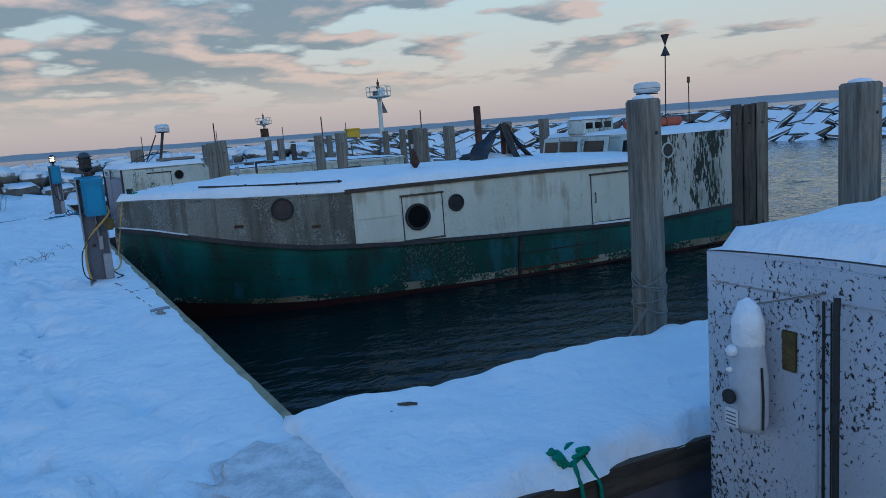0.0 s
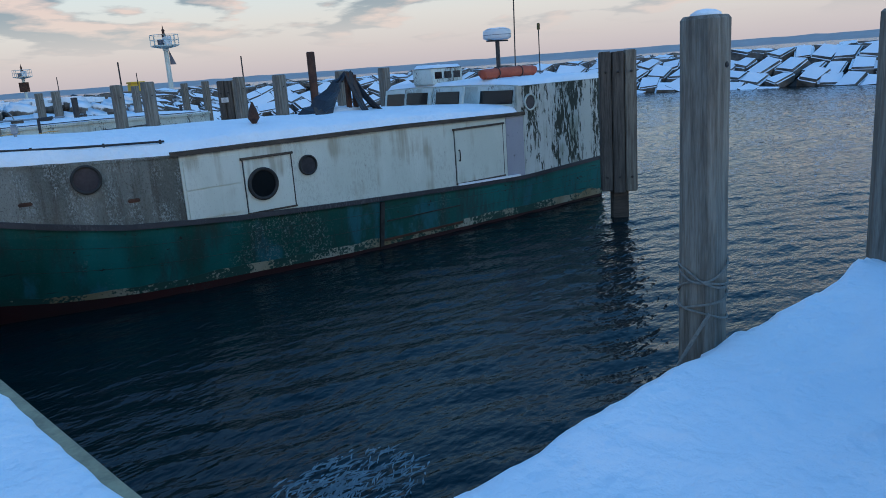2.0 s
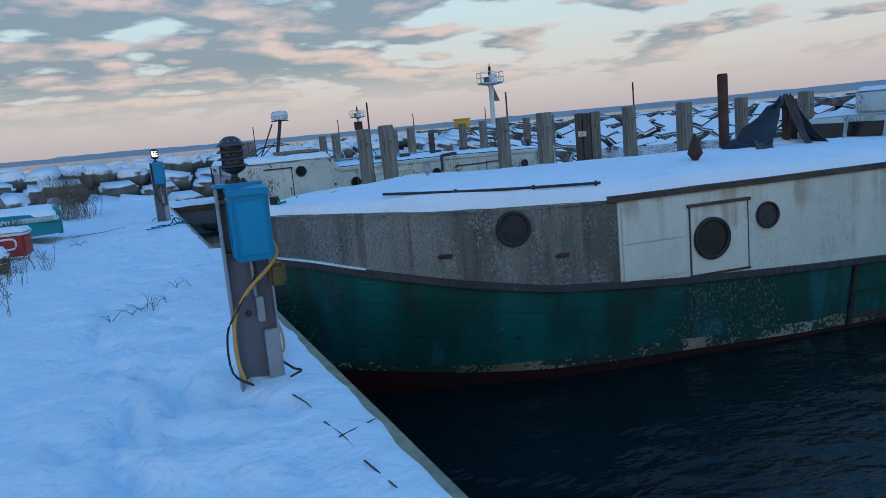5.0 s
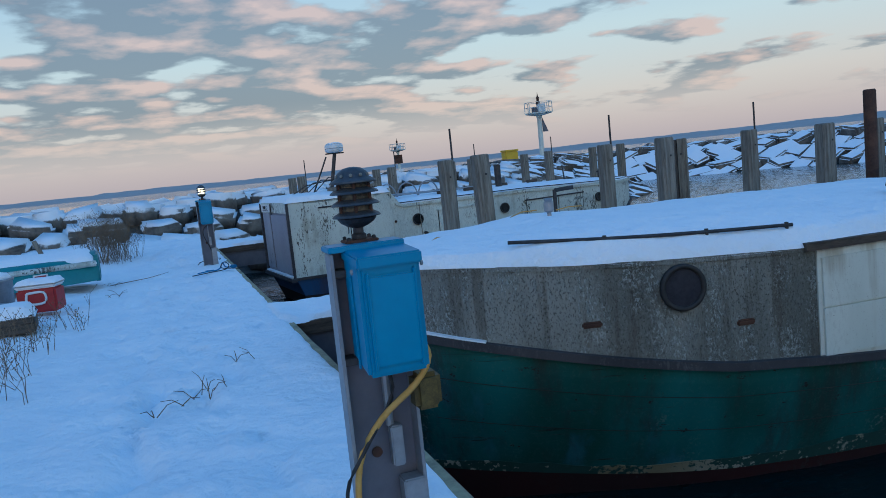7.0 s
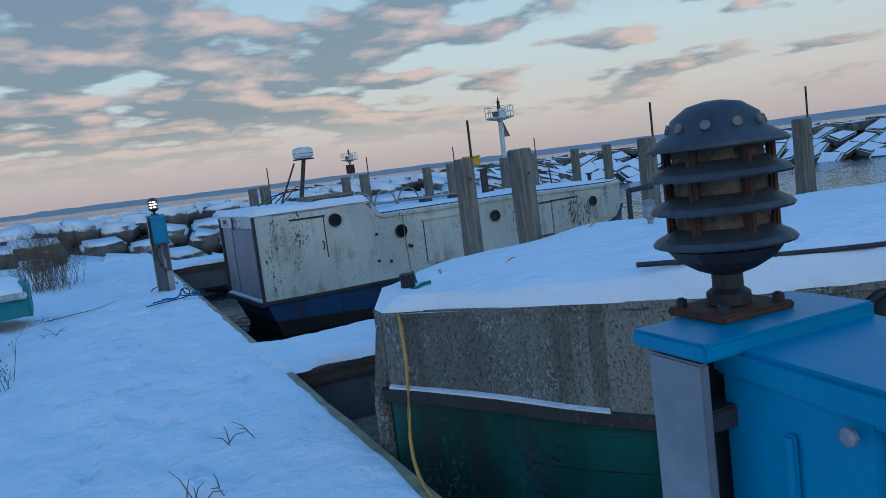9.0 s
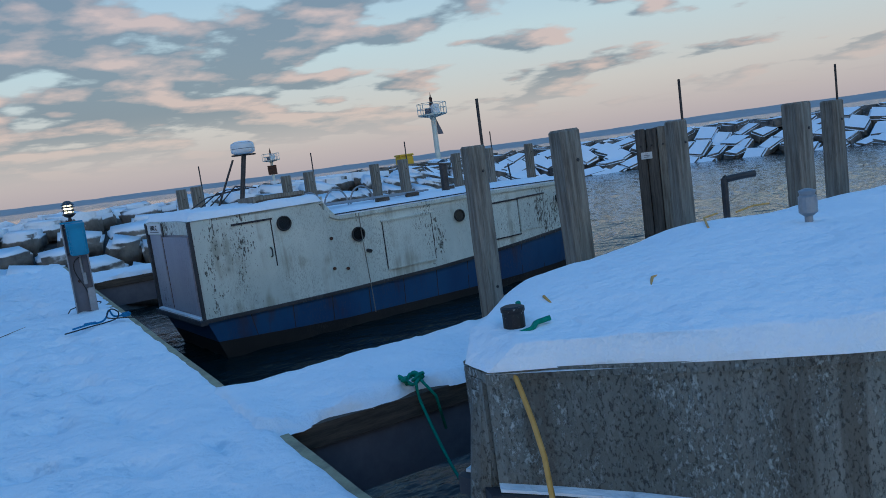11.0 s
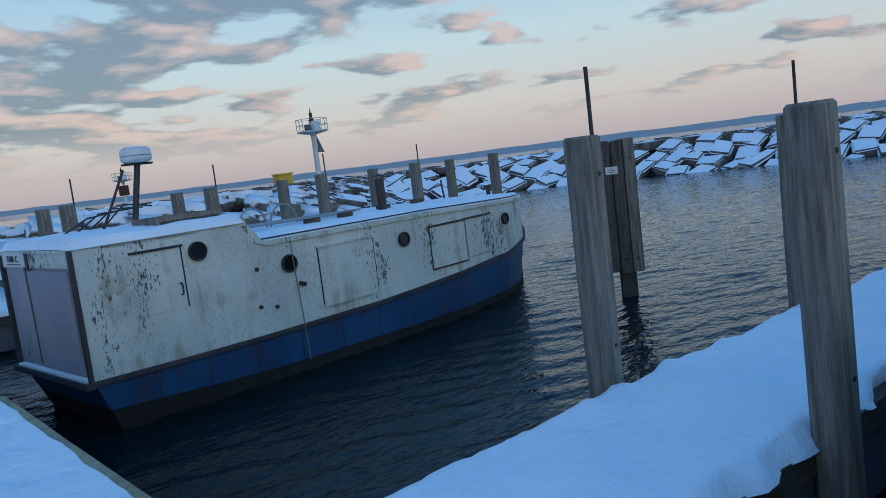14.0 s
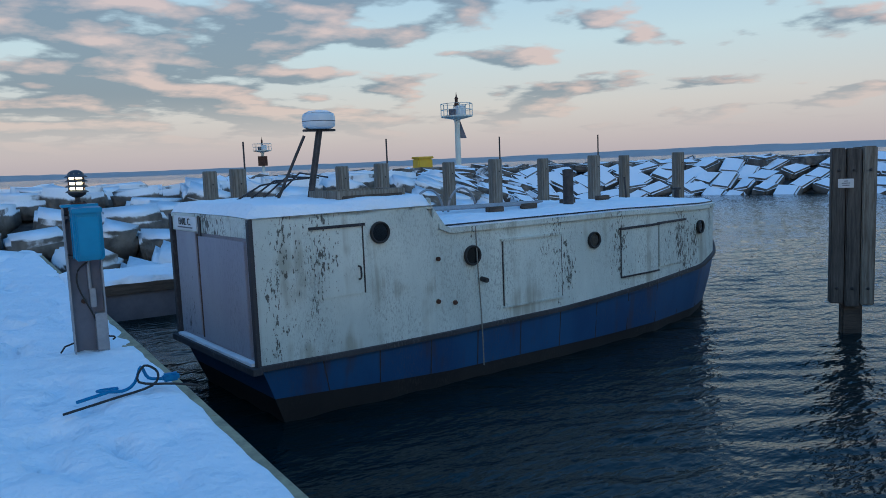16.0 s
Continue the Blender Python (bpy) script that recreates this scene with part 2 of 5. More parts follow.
CREAM = flaked("cream_paint", (0.56, 0.59, 0.53), (0.66, 0.68, 0.62), (0.20, 0.19, 0.16), 0.375, 5, (1, 1, 0.4), 0.6, (0.26, 0.21, 0.13))
PEELED = flaked("peeling_white_paint", (0.60, 0.62, 0.60), (0.48, 0.50, 0.47), (0.05, 0.058, 0.045), 0.50, 7, (1.3, 1.3, 0.3), 0.8, (0.10, 0.11, 0.04), 17)
WHITE_OLD = flaked("stained_white_paint", (0.64, 0.68, 0.63), (0.50, 0.55, 0.52), (0.13, 0.13, 0.115), 0.44, 5.0, (1, 1, 0.35), 0.6, (0.24, 0.22, 0.16), 34, 0.5, 0.75)
FENDER = plain("grimy_white_plastic", (0.42, 0.45, 0.50), (0.52, 0.55, 0.60), 7, 0.5, 0, 0.002)
SPECKLED = flaked("speckled_white_steel", (0.52, 0.55, 0.60), (0.46, 0.49, 0.56), (0.035, 0.03, 0.03), 0.452, 9, (1, 1, 0.8), 0.5, None, 58, 0.32, 0.9)
LILAC = flaked("dull_lilac_panel", (0.30, 0.30, 0.36), (0.36, 0.36, 0.41), (0.12, 0.12, 0.13), 0.38, 4)
BLUE_HULL = flaked("blue_hull_paint", (0.014, 0.052, 0.145), (0.022, 0.078, 0.19), (0.07, 0.055, 0.06), 0.37, 4, (1, 1, 0.4), 0.5, (0.05, 0.035, 0.04))
RAIL = flaked("worn_rubbing_strake", (0.030, 0.030, 0.036), (0.055, 0.053, 0.06), (0.16, 0.155, 0.15), 0.40)
GLASS_DARK = plain("dark_porthole_glass", (0.006, 0.008, 0.01), (0.012, 0.014, 0.016), 4, 0.12, 0, 0, spec=0.5)
# Porthole glass with the grey of its reflection painted into the base colour.
GLASS_GREY = plain("reflection_grey_glass", (0.022, 0.022, 0.03), (0.045, 0.045, 0.055), 5, 0.25, 0, 0, spec=0.5)
RIM = plain("black_rubber", (0.018, 0.018, 0.02), (0.035, 0.035, 0.035), 12, 0.7, 0, 0.002)
TARP = plain("black_tarpaulin", (0.012, 0.013, 0.018), (0.025, 0.026, 0.034), 6, 0.45, 0, 0.01)
WHITE_PLASTIC = plain("white_plastic", (0.70, 0.71, 0.72), (0.62, 0.63, 0.64), 4, 0.4, 0, 0.0005)
ORANGE = plain("faded_orange_fabric", (0.32, 0.075, 0.045), (0.42, 0.11, 0.06), 7, 0.8, 0, 0.004)
GREEN_ROPE = plain("green_rope", (0.01, 0.16, 0.10), (0.02, 0.24, 0.16), 60, 0.8, 0, 0.004)
YELLOW_HOSE = plain("yellow_cord", (0.44, 0.24, 0.05), (0.54, 0.31, 0.08), 20, 0.6, 0, 0.001)
TAN_STRAW = plain("dry_stalks", (0.10, 0.07, 0.045), (0.20, 0.14, 0.09), 20, 0.9, 0, 0)
RED_COOLER = plain("red_plastic", (0.30, 0.02, 0.025), (0.36, 0.03, 0.03), 5, 0.5, 0, 0.001)
TEAL = plain("teal_gelcoat", (0.02, 0.17, 0.19), (0.03, 0.21, 0.23), 3, 0.4, 0, 0.0008)
YELLOW_BOX = plain("yellow_plastic", (0.62, 0.42, 0.03), (0.55, 0.36, 0.03), 3, 0.5, 0, 0.001)
# Near-black so that the gaps between boulders read as shadow.
CORE = plain("gap_shade_stone", (0.03, 0.03, 0.03), (0.09, 0.085, 0.08), 1.5, 0.85, 0, 0.04)
# Woods paled to grey: the haze over the lake is in this colour.
SHORE = plain("hazed_far_shore", (0.34, 0.33, 0.32), (0.40, 0.38, 0.37), 0.01, 0.95, 0, 0)
BRASS = plain("tarnished_plate", (0.16, 0.12, 0.04), (0.07, 0.055, 0.025), 30, 0.6, 0.4, 0.001)
ROPE_GREY = plain("grey_rope", (0.16, 0.15, 0.13), (0.25, 0.24, 0.21), 50, 0.9, 0, 0.003)
BLUE_CORD = plain("blue_cord", (0.01, 0.12, 0.30), (0.02, 0.2, 0.4), 20, 0.6, 0, 0.001)
ICE = plain("trodden_ice", (0.42, 0.46, 0.50), (0.78, 0.80, 0.83), 9, 0.35, 0, 0.012)
FOAM = plain("water_foam", (0.22, 0.26, 0.28), (0.38, 0.42, 0.44), 9, 0.6, 0, 0.002)
LOW_BLACK = flaked("black_lower_hull", (0.010, 0.010, 0.012), (0.02, 0.018, 0.018), (0.06, 0.05, 0.04), 0.36)
BITT = flaked("scuffed_black_iron", (0.012, 0.012, 0.014), (0.022, 0.02, 0.022), (0.30, 0.28, 0.26), 0.40, 9, (1, 1, 1), 0.6, None, 60, 0.4, 0.5)
SOOTED = plain("sooty_glass", (0.035, 0.028, 0.020), (0.16, 0.13, 0.085), 26, 0.7, 0.1, 0.006)
LAMP_METAL = plain("dull_lamp_metal", (0.055, 0.06, 0.068), (0.10, 0.105, 0.115), 14, 0.5, 0.5, 0.002)
LAMP = bpy.data.materials.new("lit_lamp")
LAMP.use_nodes = True
LAMP.node_tree.nodes["Principled BSDF"].inputs["Base Color"].default_value = (0.9, 0.8, 0.6, 1)
LAMP.node_tree.nodes["Principled BSDF"].inputs["Emission Color"].default_value = (1.0, 0.82, 0.5, 1)
LAMP.node_tree.nodes["Principled BSDF"].inputs["Emission Strength"].default_value = 4.5


# ---- builders ----
def part(name, bm, material, parent=None, label="", smooth=False):
    me = bpy.data.meshes.new(name)
    bmesh.ops.recalc_face_normals(bm, faces=bm.faces)
    bm.to_mesh(me)
    bm.free()
    me.materials.append(material)
    if smooth:
        for p in me.polygons:
            p.use_smooth = True
    ob = new(name, me)
    if parent:
        ob.parent = parent
    if label:
        ob["label"] = label
    return ob


def thing(name, label, category, at=(0, 0, 0), group="", kind=""):
    ob = new(name)
    ob.location = at
    ob.empty_display_size = 0.1
    return tagged(ob, label, category, group, kind)


def box(cx, cy, cz, sx, sy, sz, bev=0.0, m=None, bm=None):
    bm = bm or bmesh.new()
    r = bmesh.ops.create_cube(bm, size=1.0)
    vs = r["verts"]
    bmesh.ops.scale(bm, vec=(sx, sy, sz), verts=vs)
    if bev:
        es = {e for v in vs for e in v.link_edges}
        out = bmesh.ops.bevel(bm, geom=list(es), offset=bev, segments=2, affect="EDGES")
        vs = list({v for f in out["faces"] for v in f.verts} | {v for v in vs if v.is_valid})
    bmesh.ops.translate(bm, vec=(cx, cy, cz), verts=vs)
    if m is not None:
        bmesh.ops.transform(bm, matrix=m, verts=vs)
    return bm


def lathe(profile, seg=20, m=None, bm=None):
    """A turned shape: (radius, height) pairs from below upwards."""
    bm = bm or bmesh.new()
    rings = []
    for r, z in profile:
        rings.append([bm.verts.new((max(r, 1e-4) * math.cos(2 * math.pi * i / seg), max(r, 1e-4) * math.sin(2 * math.pi * i / seg), z)) for i in range(seg)])
    for a, b in zip(rings, rings[1:]):
        for i in range(seg):
            bm.faces.new((a[i], a[(i + 1) % seg], b[(i + 1) % seg], b[i]))
    bm.faces.new(rings[0][::-1])
    bm.faces.new(rings[-1])
    if m is not None:
        bmesh.ops.transform(bm, matrix=m, verts=[v for r in rings for v in r])
    return bm


def tube(points, r, seg=8, bm=None, r_end=None):
    bm = bm or bmesh.new()
    pts = [Vector(p) for p in points]
    if 4 <= len(pts) <= 24 and 0.006 < r < 0.03:
        fine = []
        for i in range(len(pts) - 1):
            a, b, c, d = pts[max(i - 1, 0)], pts[i], pts[i + 1], pts[min(i + 2, len(pts) - 1)]
            for k in range(4):
                t = k / 4
                fine.append(0.5 * (2 * b + (c - a) * t + (2 * a - 5 * b + 4 * c - d) * t * t + (3 * b - a - 3 * c + d) * t ** 3))
        pts = fine + [pts[-1]]
    rings = []
    for i, p in enumerate(pts):
        d = (pts[min(i + 1, len(pts) - 1)] - pts[max(i - 1, 0)]).normalized()
        a = d.cross(Vector((0, 0, 1)) if abs(d.z) < 0.9 else Vector((1, 0, 0))).normalized()
        b = d.cross(a)
        rr = r if r_end is None else r + (r_end - r) * i / max(1, len(pts) - 1)
        rings.append([bm.verts.new(p + a * (rr * math.cos(2 * math.pi * k / seg)) + b * (rr * math.sin(2 * math.pi * k / seg))) for k in range(seg)])
    for a, b in zip(rings, rings[1:]):
        for k in range(seg):
            bm.faces.new((a[k], a[(k + 1) % seg], b[(k + 1) % seg], b[k]))
    bm.faces.new(rings[0][::-1])
    bm.faces.new(rings[-1])
    return bm


def sag(a, b, drop, n=12):
    a, b = Vector(a), Vector(b)
    return [a.lerp(b, i / n) - Vector((0, 0, drop * 4 * (i / n) * (1 - i / n))) for i in range(n + 1)]


def grid(P, nu, nv, bm=None):
    bm = bm or bmesh.new()
    vs = [[bm.verts.new(P(i / nu, j / nv)) for j in range(nv + 1)] for i in range(nu + 1)]
    for i in range(nu):
        for j in range(nv):
            bm.faces.new((vs[i][j], vs[i + 1][j], vs[i + 1][j + 1], vs[i][j + 1]))
    return bm


def shell(P, Q, nu, nv):
    """A closed sheet between two surfaces."""
    bm = bmesh.new()
    A, B = [[[bm.verts.new(f(i / nu, j / nv)) for j in range(nv + 1)] for i in range(nu + 1)] for f in (P, Q)]
    for S in (A, B):
        for i in range(nu):
            for j in range(nv):
                bm.faces.new((S[i][j], S[i + 1][j], S[i + 1][j + 1], S[i][j + 1]))
    for i in range(nu):
        for j in (0, nv):
            bm.faces.new((A[i][j], A[i + 1][j], B[i + 1][j], B[i][j]))
    for j in range(nv):
        for i in (0, nu):
            bm.faces.new((A[i][j], A[i][j + 1], B[i][j + 1], B[i][j]))
    return bm


def fractal(x, y, z=0.0, o=4):
    return noise.fractal(Vector((x, y, z)), 1.0, 2.0, o)


def snow_slab(Q, nu, nv, lu, lv, h, ragged=0.03, lump=0.03, seed=0.0, round_to=0.10):
    """A bed of snow over the surface Q(s, t) (lu by lv metres): thin and ragged at the rim, lumpy in the middle, with its underside."""
    def P(s, t):
        p = Vector(Q(s, t))
        d = min(s * lu, (1 - s) * lu, t * lv, (1 - t) * lv)
        k = min(1.0, d / round_to)
        k = math.sqrt(max(0.0, 1 - (1 - k) ** 2))
        crest = max(0.0, fractal(p.x * 2.7, p.y * 2.7, seed + 21)) * max(0.0, 1 - d / 0.35) * k
        j = ragged * (1 - k)
        p.x += j * fractal(p.x * 2.3, p.y * 2.3, seed + 5)
        p.y += j * fractal(p.x * 2.3, p.y * 2.3, seed + 9) * 1.6
        p.z += h * k + lump * fractal(p.x * 1.1, p.y * 1.1, seed) * k + lump * (0.25 * fractal(p.x * 4.5, p.y * 4.5, seed + 3) * k + 1.1 * crest)
        return p
    bm = grid(P, nu, nv)
    grid(lambda s, t: Vector(Q(s, t)) - Vector((0, 0, 0.01)), max(2, nu // 4), max(2, nv // 4), bm)
    return bm


# ---- water, land and dock ----
SEA = -1.40


def edge_x(y):
    return 1.10 - 0.0115 * (y - 4)


def water_mesh():
    """One sheet to the horizon, with real wind ripples in the harbour."""
    def lines(lo, mid, hi, fine, coarse):
        a = np.concatenate([np.arange(lo, mid, fine), np.arange(mid, hi, coarse)])
        return np.concatenate([[-4500, -900, -200, -60, -20], a, [hi + 2, hi + 8, hi + 40, 300, 1000, 4500]])
    xs, ys = lines(0.6, 17, 62, 0.085, 0.24), lines(1.0, 31, 74, 0.085, 0.3)
    X, Y = np.meshgrid(xs, ys, indexing="ij")
    Z = np.zeros_like(X)
    r = np.random.RandomState(4)
    for k in range(34):
        wave = 0.34 * 1.026 ** k
        a = radians(60) + r.uniform(-0.5, 0.5)
        slope = 0.026 * r.uniform(0.6, 1.2)
        Z += slope * wave / 6.283 * np.sin((X * math.cos(a) + Y * math.sin(a)) * 6.283 / wave + r.uniform(0, 6.283))
    inside = np.clip((X - 0.6) / 0.6, 0, 1) * np.clip((62 - X) / 8, 0, 1) * np.clip((Y - 1) / 2, 0, 1) * np.clip((74 - Y) / 8, 0, 1)
    calm = 0.92 + 0.08 * np.sin(X * 0.33 + 1.0) * np.sin(Y * 0.27 + X * 0.1)
    Z = SEA + Z * inside * calm
    nx, ny = len(xs), len(ys)
    idx = np.arange(nx * ny).reshape(nx, ny)
    F = np.stack([idx[:-1, :-1], idx[1:, :-1], idx[1:, 1:], idx[:-1, 1:]], -1).reshape(-1, 4)
    me = bpy.data.meshes.new("water")
    me.from_pydata(np.stack([X, Y, Z], -1).reshape(-1, 3).tolist(), [], F.tolist())
    me.materials.append(WATER)
    me.polygons.foreach_set("use_smooth", [True] * len(me.polygons))
    return me


tagged(new("water", water_mesh()), "dark rippled harbour water under a dusk sky", "water", kind="structure")


def dock_ground():
    bm = bmesh.new()
    cols = [0.0, 0.02, 0.05] + [0.1 + 0.085 * i for i in range(46)] + [4.2, 4.7, 5.4, 6.5, 8, 10, 14, 20, 30, 45]
    ys = [-40, -30, -22, -16, -11, -7, -4, -2] + [-1 + 0.1 * i for i in range(330)] + [32.4, 33, 34, 35]
    rows = []
    for y in ys:
        row = []
        for c in cols:
            x = edge_x(y) - 0.025 - c
            k = min(1.0, c / 0.18)
            z = -0.05 * (1 - math.sqrt(max(0, 1 - (1 - k) ** 2)))
            z += (0.025 * fractal(x * 0.7, y * 0.7, 2) + 0.026 * fractal(x * 3.1, y * 2.6, 7, 3)) * k
            tread = max(0.0, 1.25 - abs(x + 0.2) / 0.9)
            hole = noise.noise(Vector((x * 4.2, y * 2.7, 3.3)))
            z -= 0.16 * tread * max(0.0, hole - 0.10) * 2
            heel = noise.noise(Vector((x * 7.5, y * 5.5, 8.1)))
            z -= 0.05 * tread * max(0.0, heel - 0.05)
            z += 0.022 * noise.noise(Vector((x * 9.0, y * 9.0, 1.7))) * k
            z += 0.10 * max(0.0, -x - 1.3) * 0.5 + (0.12 * fractal(x * 0.5, y * 0.5, 11) if x < -1.6 else 0) * min(1, max(0, -x - 1.6))
            if c < 0.1:
                x += 0.03 * fractal(y * 1.9, 0, 4)
            row.append(bm.verts.new((x, y, z if x > -20 else z * 0.6)))
        rows.append(row)
    for a, b in zip(rows, rows[1:]):
        for i in range(len(cols) - 1):
            bm.faces.new((a[i], b[i], b[i + 1], a[i + 1]))
    return bm


tagged(part("ground", dock_ground(), SNOW, smooth=True), "trodden snow over the quay and the land beside it", "snow", kind="structure")


def quay():
    bm = bmesh.new()
    ys = [-40 + 2.5 * i for i in range(31)]
    ring = []
    for y in ys:
        x = edge_x(y)
        ring.append([bm.verts.new(p) for p in ((x - 0.02, y, -0.16), (x - 0.02, y, -3), (x - 50, y, -3), (x - 50, y, -0.16))])
    for a, b in zip(ring, ring[1:]):
        for i in range(4):
            bm.faces.new((a[i], a[(i + 1) % 4], b[(i + 1) % 4], b[i]))
    bm.faces.new(ring[0])
    bm.faces.new(ring[-1][::-1])
    return bm


wall = tagged(part("quay_wall", quay(), SHEET_STEEL), "grey sheet-piled quay wall at the water", "quay", kind="structure")


def cap(y0, y1):
    bm = bmesh.new()
    n = max(2, int((y1 - y0) / 0.5))
    ring = []
    for i in range(n + 1):
        y = y0 + (y1 - y0) * i / n
        x, w = edge_x(y), 0.006 * fractal(y * 3, 1)
        ring.append([bm.verts.new(p) for p in ((x + 0.02 + w, y, -0.035 + w), (x + 0.02 + w, y, -0.17), (x - 0.14, y, -0.17), (x - 0.14, y, -0.035))])
    for a, b in zip(ring, ring[1:]):
        for k in range(4):
            bm.faces.new((a[k], a[(k + 1) % 4], b[(k + 1) % 4], b[k]))
    bm.faces.new(ring[0])
    bm.faces.new(ring[-1][::-1])
    return bm


for y0, y1 in ((-40, 2.5), (4.05, 8.0), (8.01, 12.0), (12.01, 15.85), (17.3, 21.0), (21.01, 25.0), (25.01, 28.1), (29.8, 34)):
    part("edge_timber", cap(y0, y1), TAN_EDGE, wall, "worn yellowish edge timber")


# ---- finger piers ----
def pier(y0, y1, x1, seed):
    """A timber finger pier from the quay out to x1, with the snow lying on it."""
    x0 = edge_x(y0) - 0.03
    bend = lambda x: -0.02 * (x - 1)
    ob = thing("finger_pier", "timber finger pier with dark side beams above grey sheeting", "pier", ((x0 + x1) / 2, (y0 + y1) / 2, -0.1), "finger piers")
    shift = Matrix.Translation(-Vector(ob.location))
    n = 14

    def beam(off0, off1, za, zb, side):
        bm = bmesh.new()
        ring = []
        for i in range(n + 1):
            x = x0 + 0.04 + (x1 - x0 - 0.04) * i / n
            y = (y0 if side < 0 else y1) + bend(x)
            w = 0.008 * fractal(x * 2, seed)
            ring.append([bm.verts.new(shift @ Vector(p)) for p in ((x, y + side * off1 + w * side, zb), (x, y + side * off1 + w * side, za), (x, y + side * off0, za), (x, y + side * off0, zb))])
        for a, b in zip(ring, ring[1:]):
            for k in range(4):
                bm.faces.new((a[k], a[(k + 1) % 4], b[(k + 1) % 4], b[k]))
        bm.faces.new(ring[0])
        bm.faces.new(ring[-1][::-1])
        return bm

    for side in (-1, 1):
        part("side_beam", beam(-0.12, 0.0, -0.22, -0.065, side), DARK_TIMBER, ob, "dark wet side beam")
        part("side_sheet", beam(-0.11, -0.03, -0.62, -0.223, side), SHEET_STEEL, ob, "flat grey side sheeting")
    w = y1 - y0 - 0.25
    k = 0
    x = x0 + 0.1
    while x < x1 - 0.1:
        bm = box(x, (y0 + y1) / 2 + bend(x), -0.10, 0.17, w, 0.04, 0.005, shift)
        part("plank", bm, DARK_TIMBER, ob)
        x += 0.185
    for px in (x0 + 2.6, x0 + 5.6, x1 - 0.5):
        part("cross_bent", box(px, (y0 + y1) / 2 + bend(px), -1.2, 0.2, w - 0.1, 2.0, 0.01, shift), DARK_TIMBER, ob)
    L = x1 - x0 - 0.03

    def Q(s, t):
        x = x0 - 0.12 + (L + 0.14) * s
        return (x, y0 + 0.02 + (y1 - y0 - 0.03) * t + bend(x), -0.072)
    bed = part("snow_bed", snow_slab(Q, int(L / 0.055), int((y1 - y0) / 0.05), L, y1 - y0, 0.10, 0.075, 0.065, seed, 0.10), SNOW, smooth=True)
    tagged(bed, "uneven bed of fresh snow on a timber pier", "snow", "snow on the piers", "stuff")


pier(2.60, 4.02, 10.5, 1.0)
pier(15.95, 17.24, 12.2, 2.0)
pier(28.2, 29.75, 12.9, 3.0)


# ---- piles ----
def pile_mesh(w, h, seed):
    bm = bmesh.new()
    chamfer = 0.17 * w
    pts = []
    hw = w / 2
    for sx, sy in ((1, 1), (-1, 1), (-1, -1), (1, -1)):
        a, b = (sx * hw, sy * (hw - chamfer)), (sx * (hw - chamfer), sy * hw)
        pts += [a, b] if sx * sy > 0 else [b, a]
    rings = []
    for k in range(9):
        z = -2.2 + (h + 2.2) * k / 8
        s = 1 + 0.03 * fractal(z * 1.3, seed)
        rings.append([bm.verts.new((x * s + 0.006 * fractal(x * 9, z * 2, seed), y * s, z)) for x, y in pts])
    top = [bm.verts.new((x * 0.88, y * 0.88, h + 0.018)) for x, y in pts]
    rings.append(top)
    for a, b in zip(rings, rings[1:]):
        for i in range(8):
            bm.faces.new((a[i], a[(i + 1) % 8], b[(i + 1) % 8], b[i]))
    bm.faces.new(rings[0][::-1])
    bm.faces.new(rings[-1])
    return bm


def pile(x, y, top, w=0.225, rod=False, snow=True, turn=0.0, lean=0.0, label="square weathered grey timber pile beside a snowy pier", seed=0.0):
    ob = thing("timber_pile", label, "piling", (x, y, 0), "timber piles")
    ob.rotation_euler = (radians(lean * 0.4), radians(lean), radians(turn))
    part("post", pile_mesh(w, top, x + y + seed), TIMBER, ob)
    for z in (0.28, top - 0.22):
        part("bolt", lathe([(0.014, 0), (0.014, 0.008), (0.008, 0.012)], 8, pose(0.02, -w / 2 + 0.002, z, 90)), DARK_STEEL, ob)
    if snow:
        part("snow_cap", lathe([(w * 0.40, top + 0.012), (w * 0.36, top + 0.03), (w * 0.22, top + 0.045), (0.01, top + 0.05)], 10), SNOW, ob, "small cap of snow", True)
    if rod:
        part("rod", tube([(w / 2 + 0.014, 0, top - 1.0), (w / 2 + 0.014, 0, top + 0.44)], 0.014, 6), DARK_STEEL, ob, "thin dark steel rod")
    return ob


pile(3.82, 4.09, 1.62, 0.20, snow=True)
pile(5.75, 3.75, 1.63, 0.25)
pile(8.75, 4.0, 1.55)
pile(3.49, 17.26, 1.58, 0.19, rod=True, snow=False)
pile(3.44, 15.83, 1.60, 0.19, snow=False, lean=-1.0)
pile(5.92, 17.08, 1.57, 0.19, rod=True, snow=False)
pile(5.93, 15.68, 1.58, 0.20, snow=False)
pile(8.45, 16.97, 1.57, 0.21, rod=True, snow=False)
pile(8.62, 15.68, 1.55, 0.22, snow=False)
pile(11.10, 16.98, 1.55, 0.21, snow=False)
pile(11.30, 15.62, 1.55, 0.22, snow=False)
for x in (3.25, 5.78, 8.2, 10.7, 13.2):
    pile(x, 28.08 - 0.015 * x, 1.58, 0.22, rod=x < 12, snow=False)
    pile(x, 29.75 - 0.015 * x, 1.56, 0.22, snow=False)

pole = thing("steel_pole", "tall rust-brown round steel pole", "pole", (9.36, 15.57, SEA))
part("shaft", lathe([(0.085, -1.0), (0.085, 3.36), (0.07, 3.38)], 16), RUST, pole)


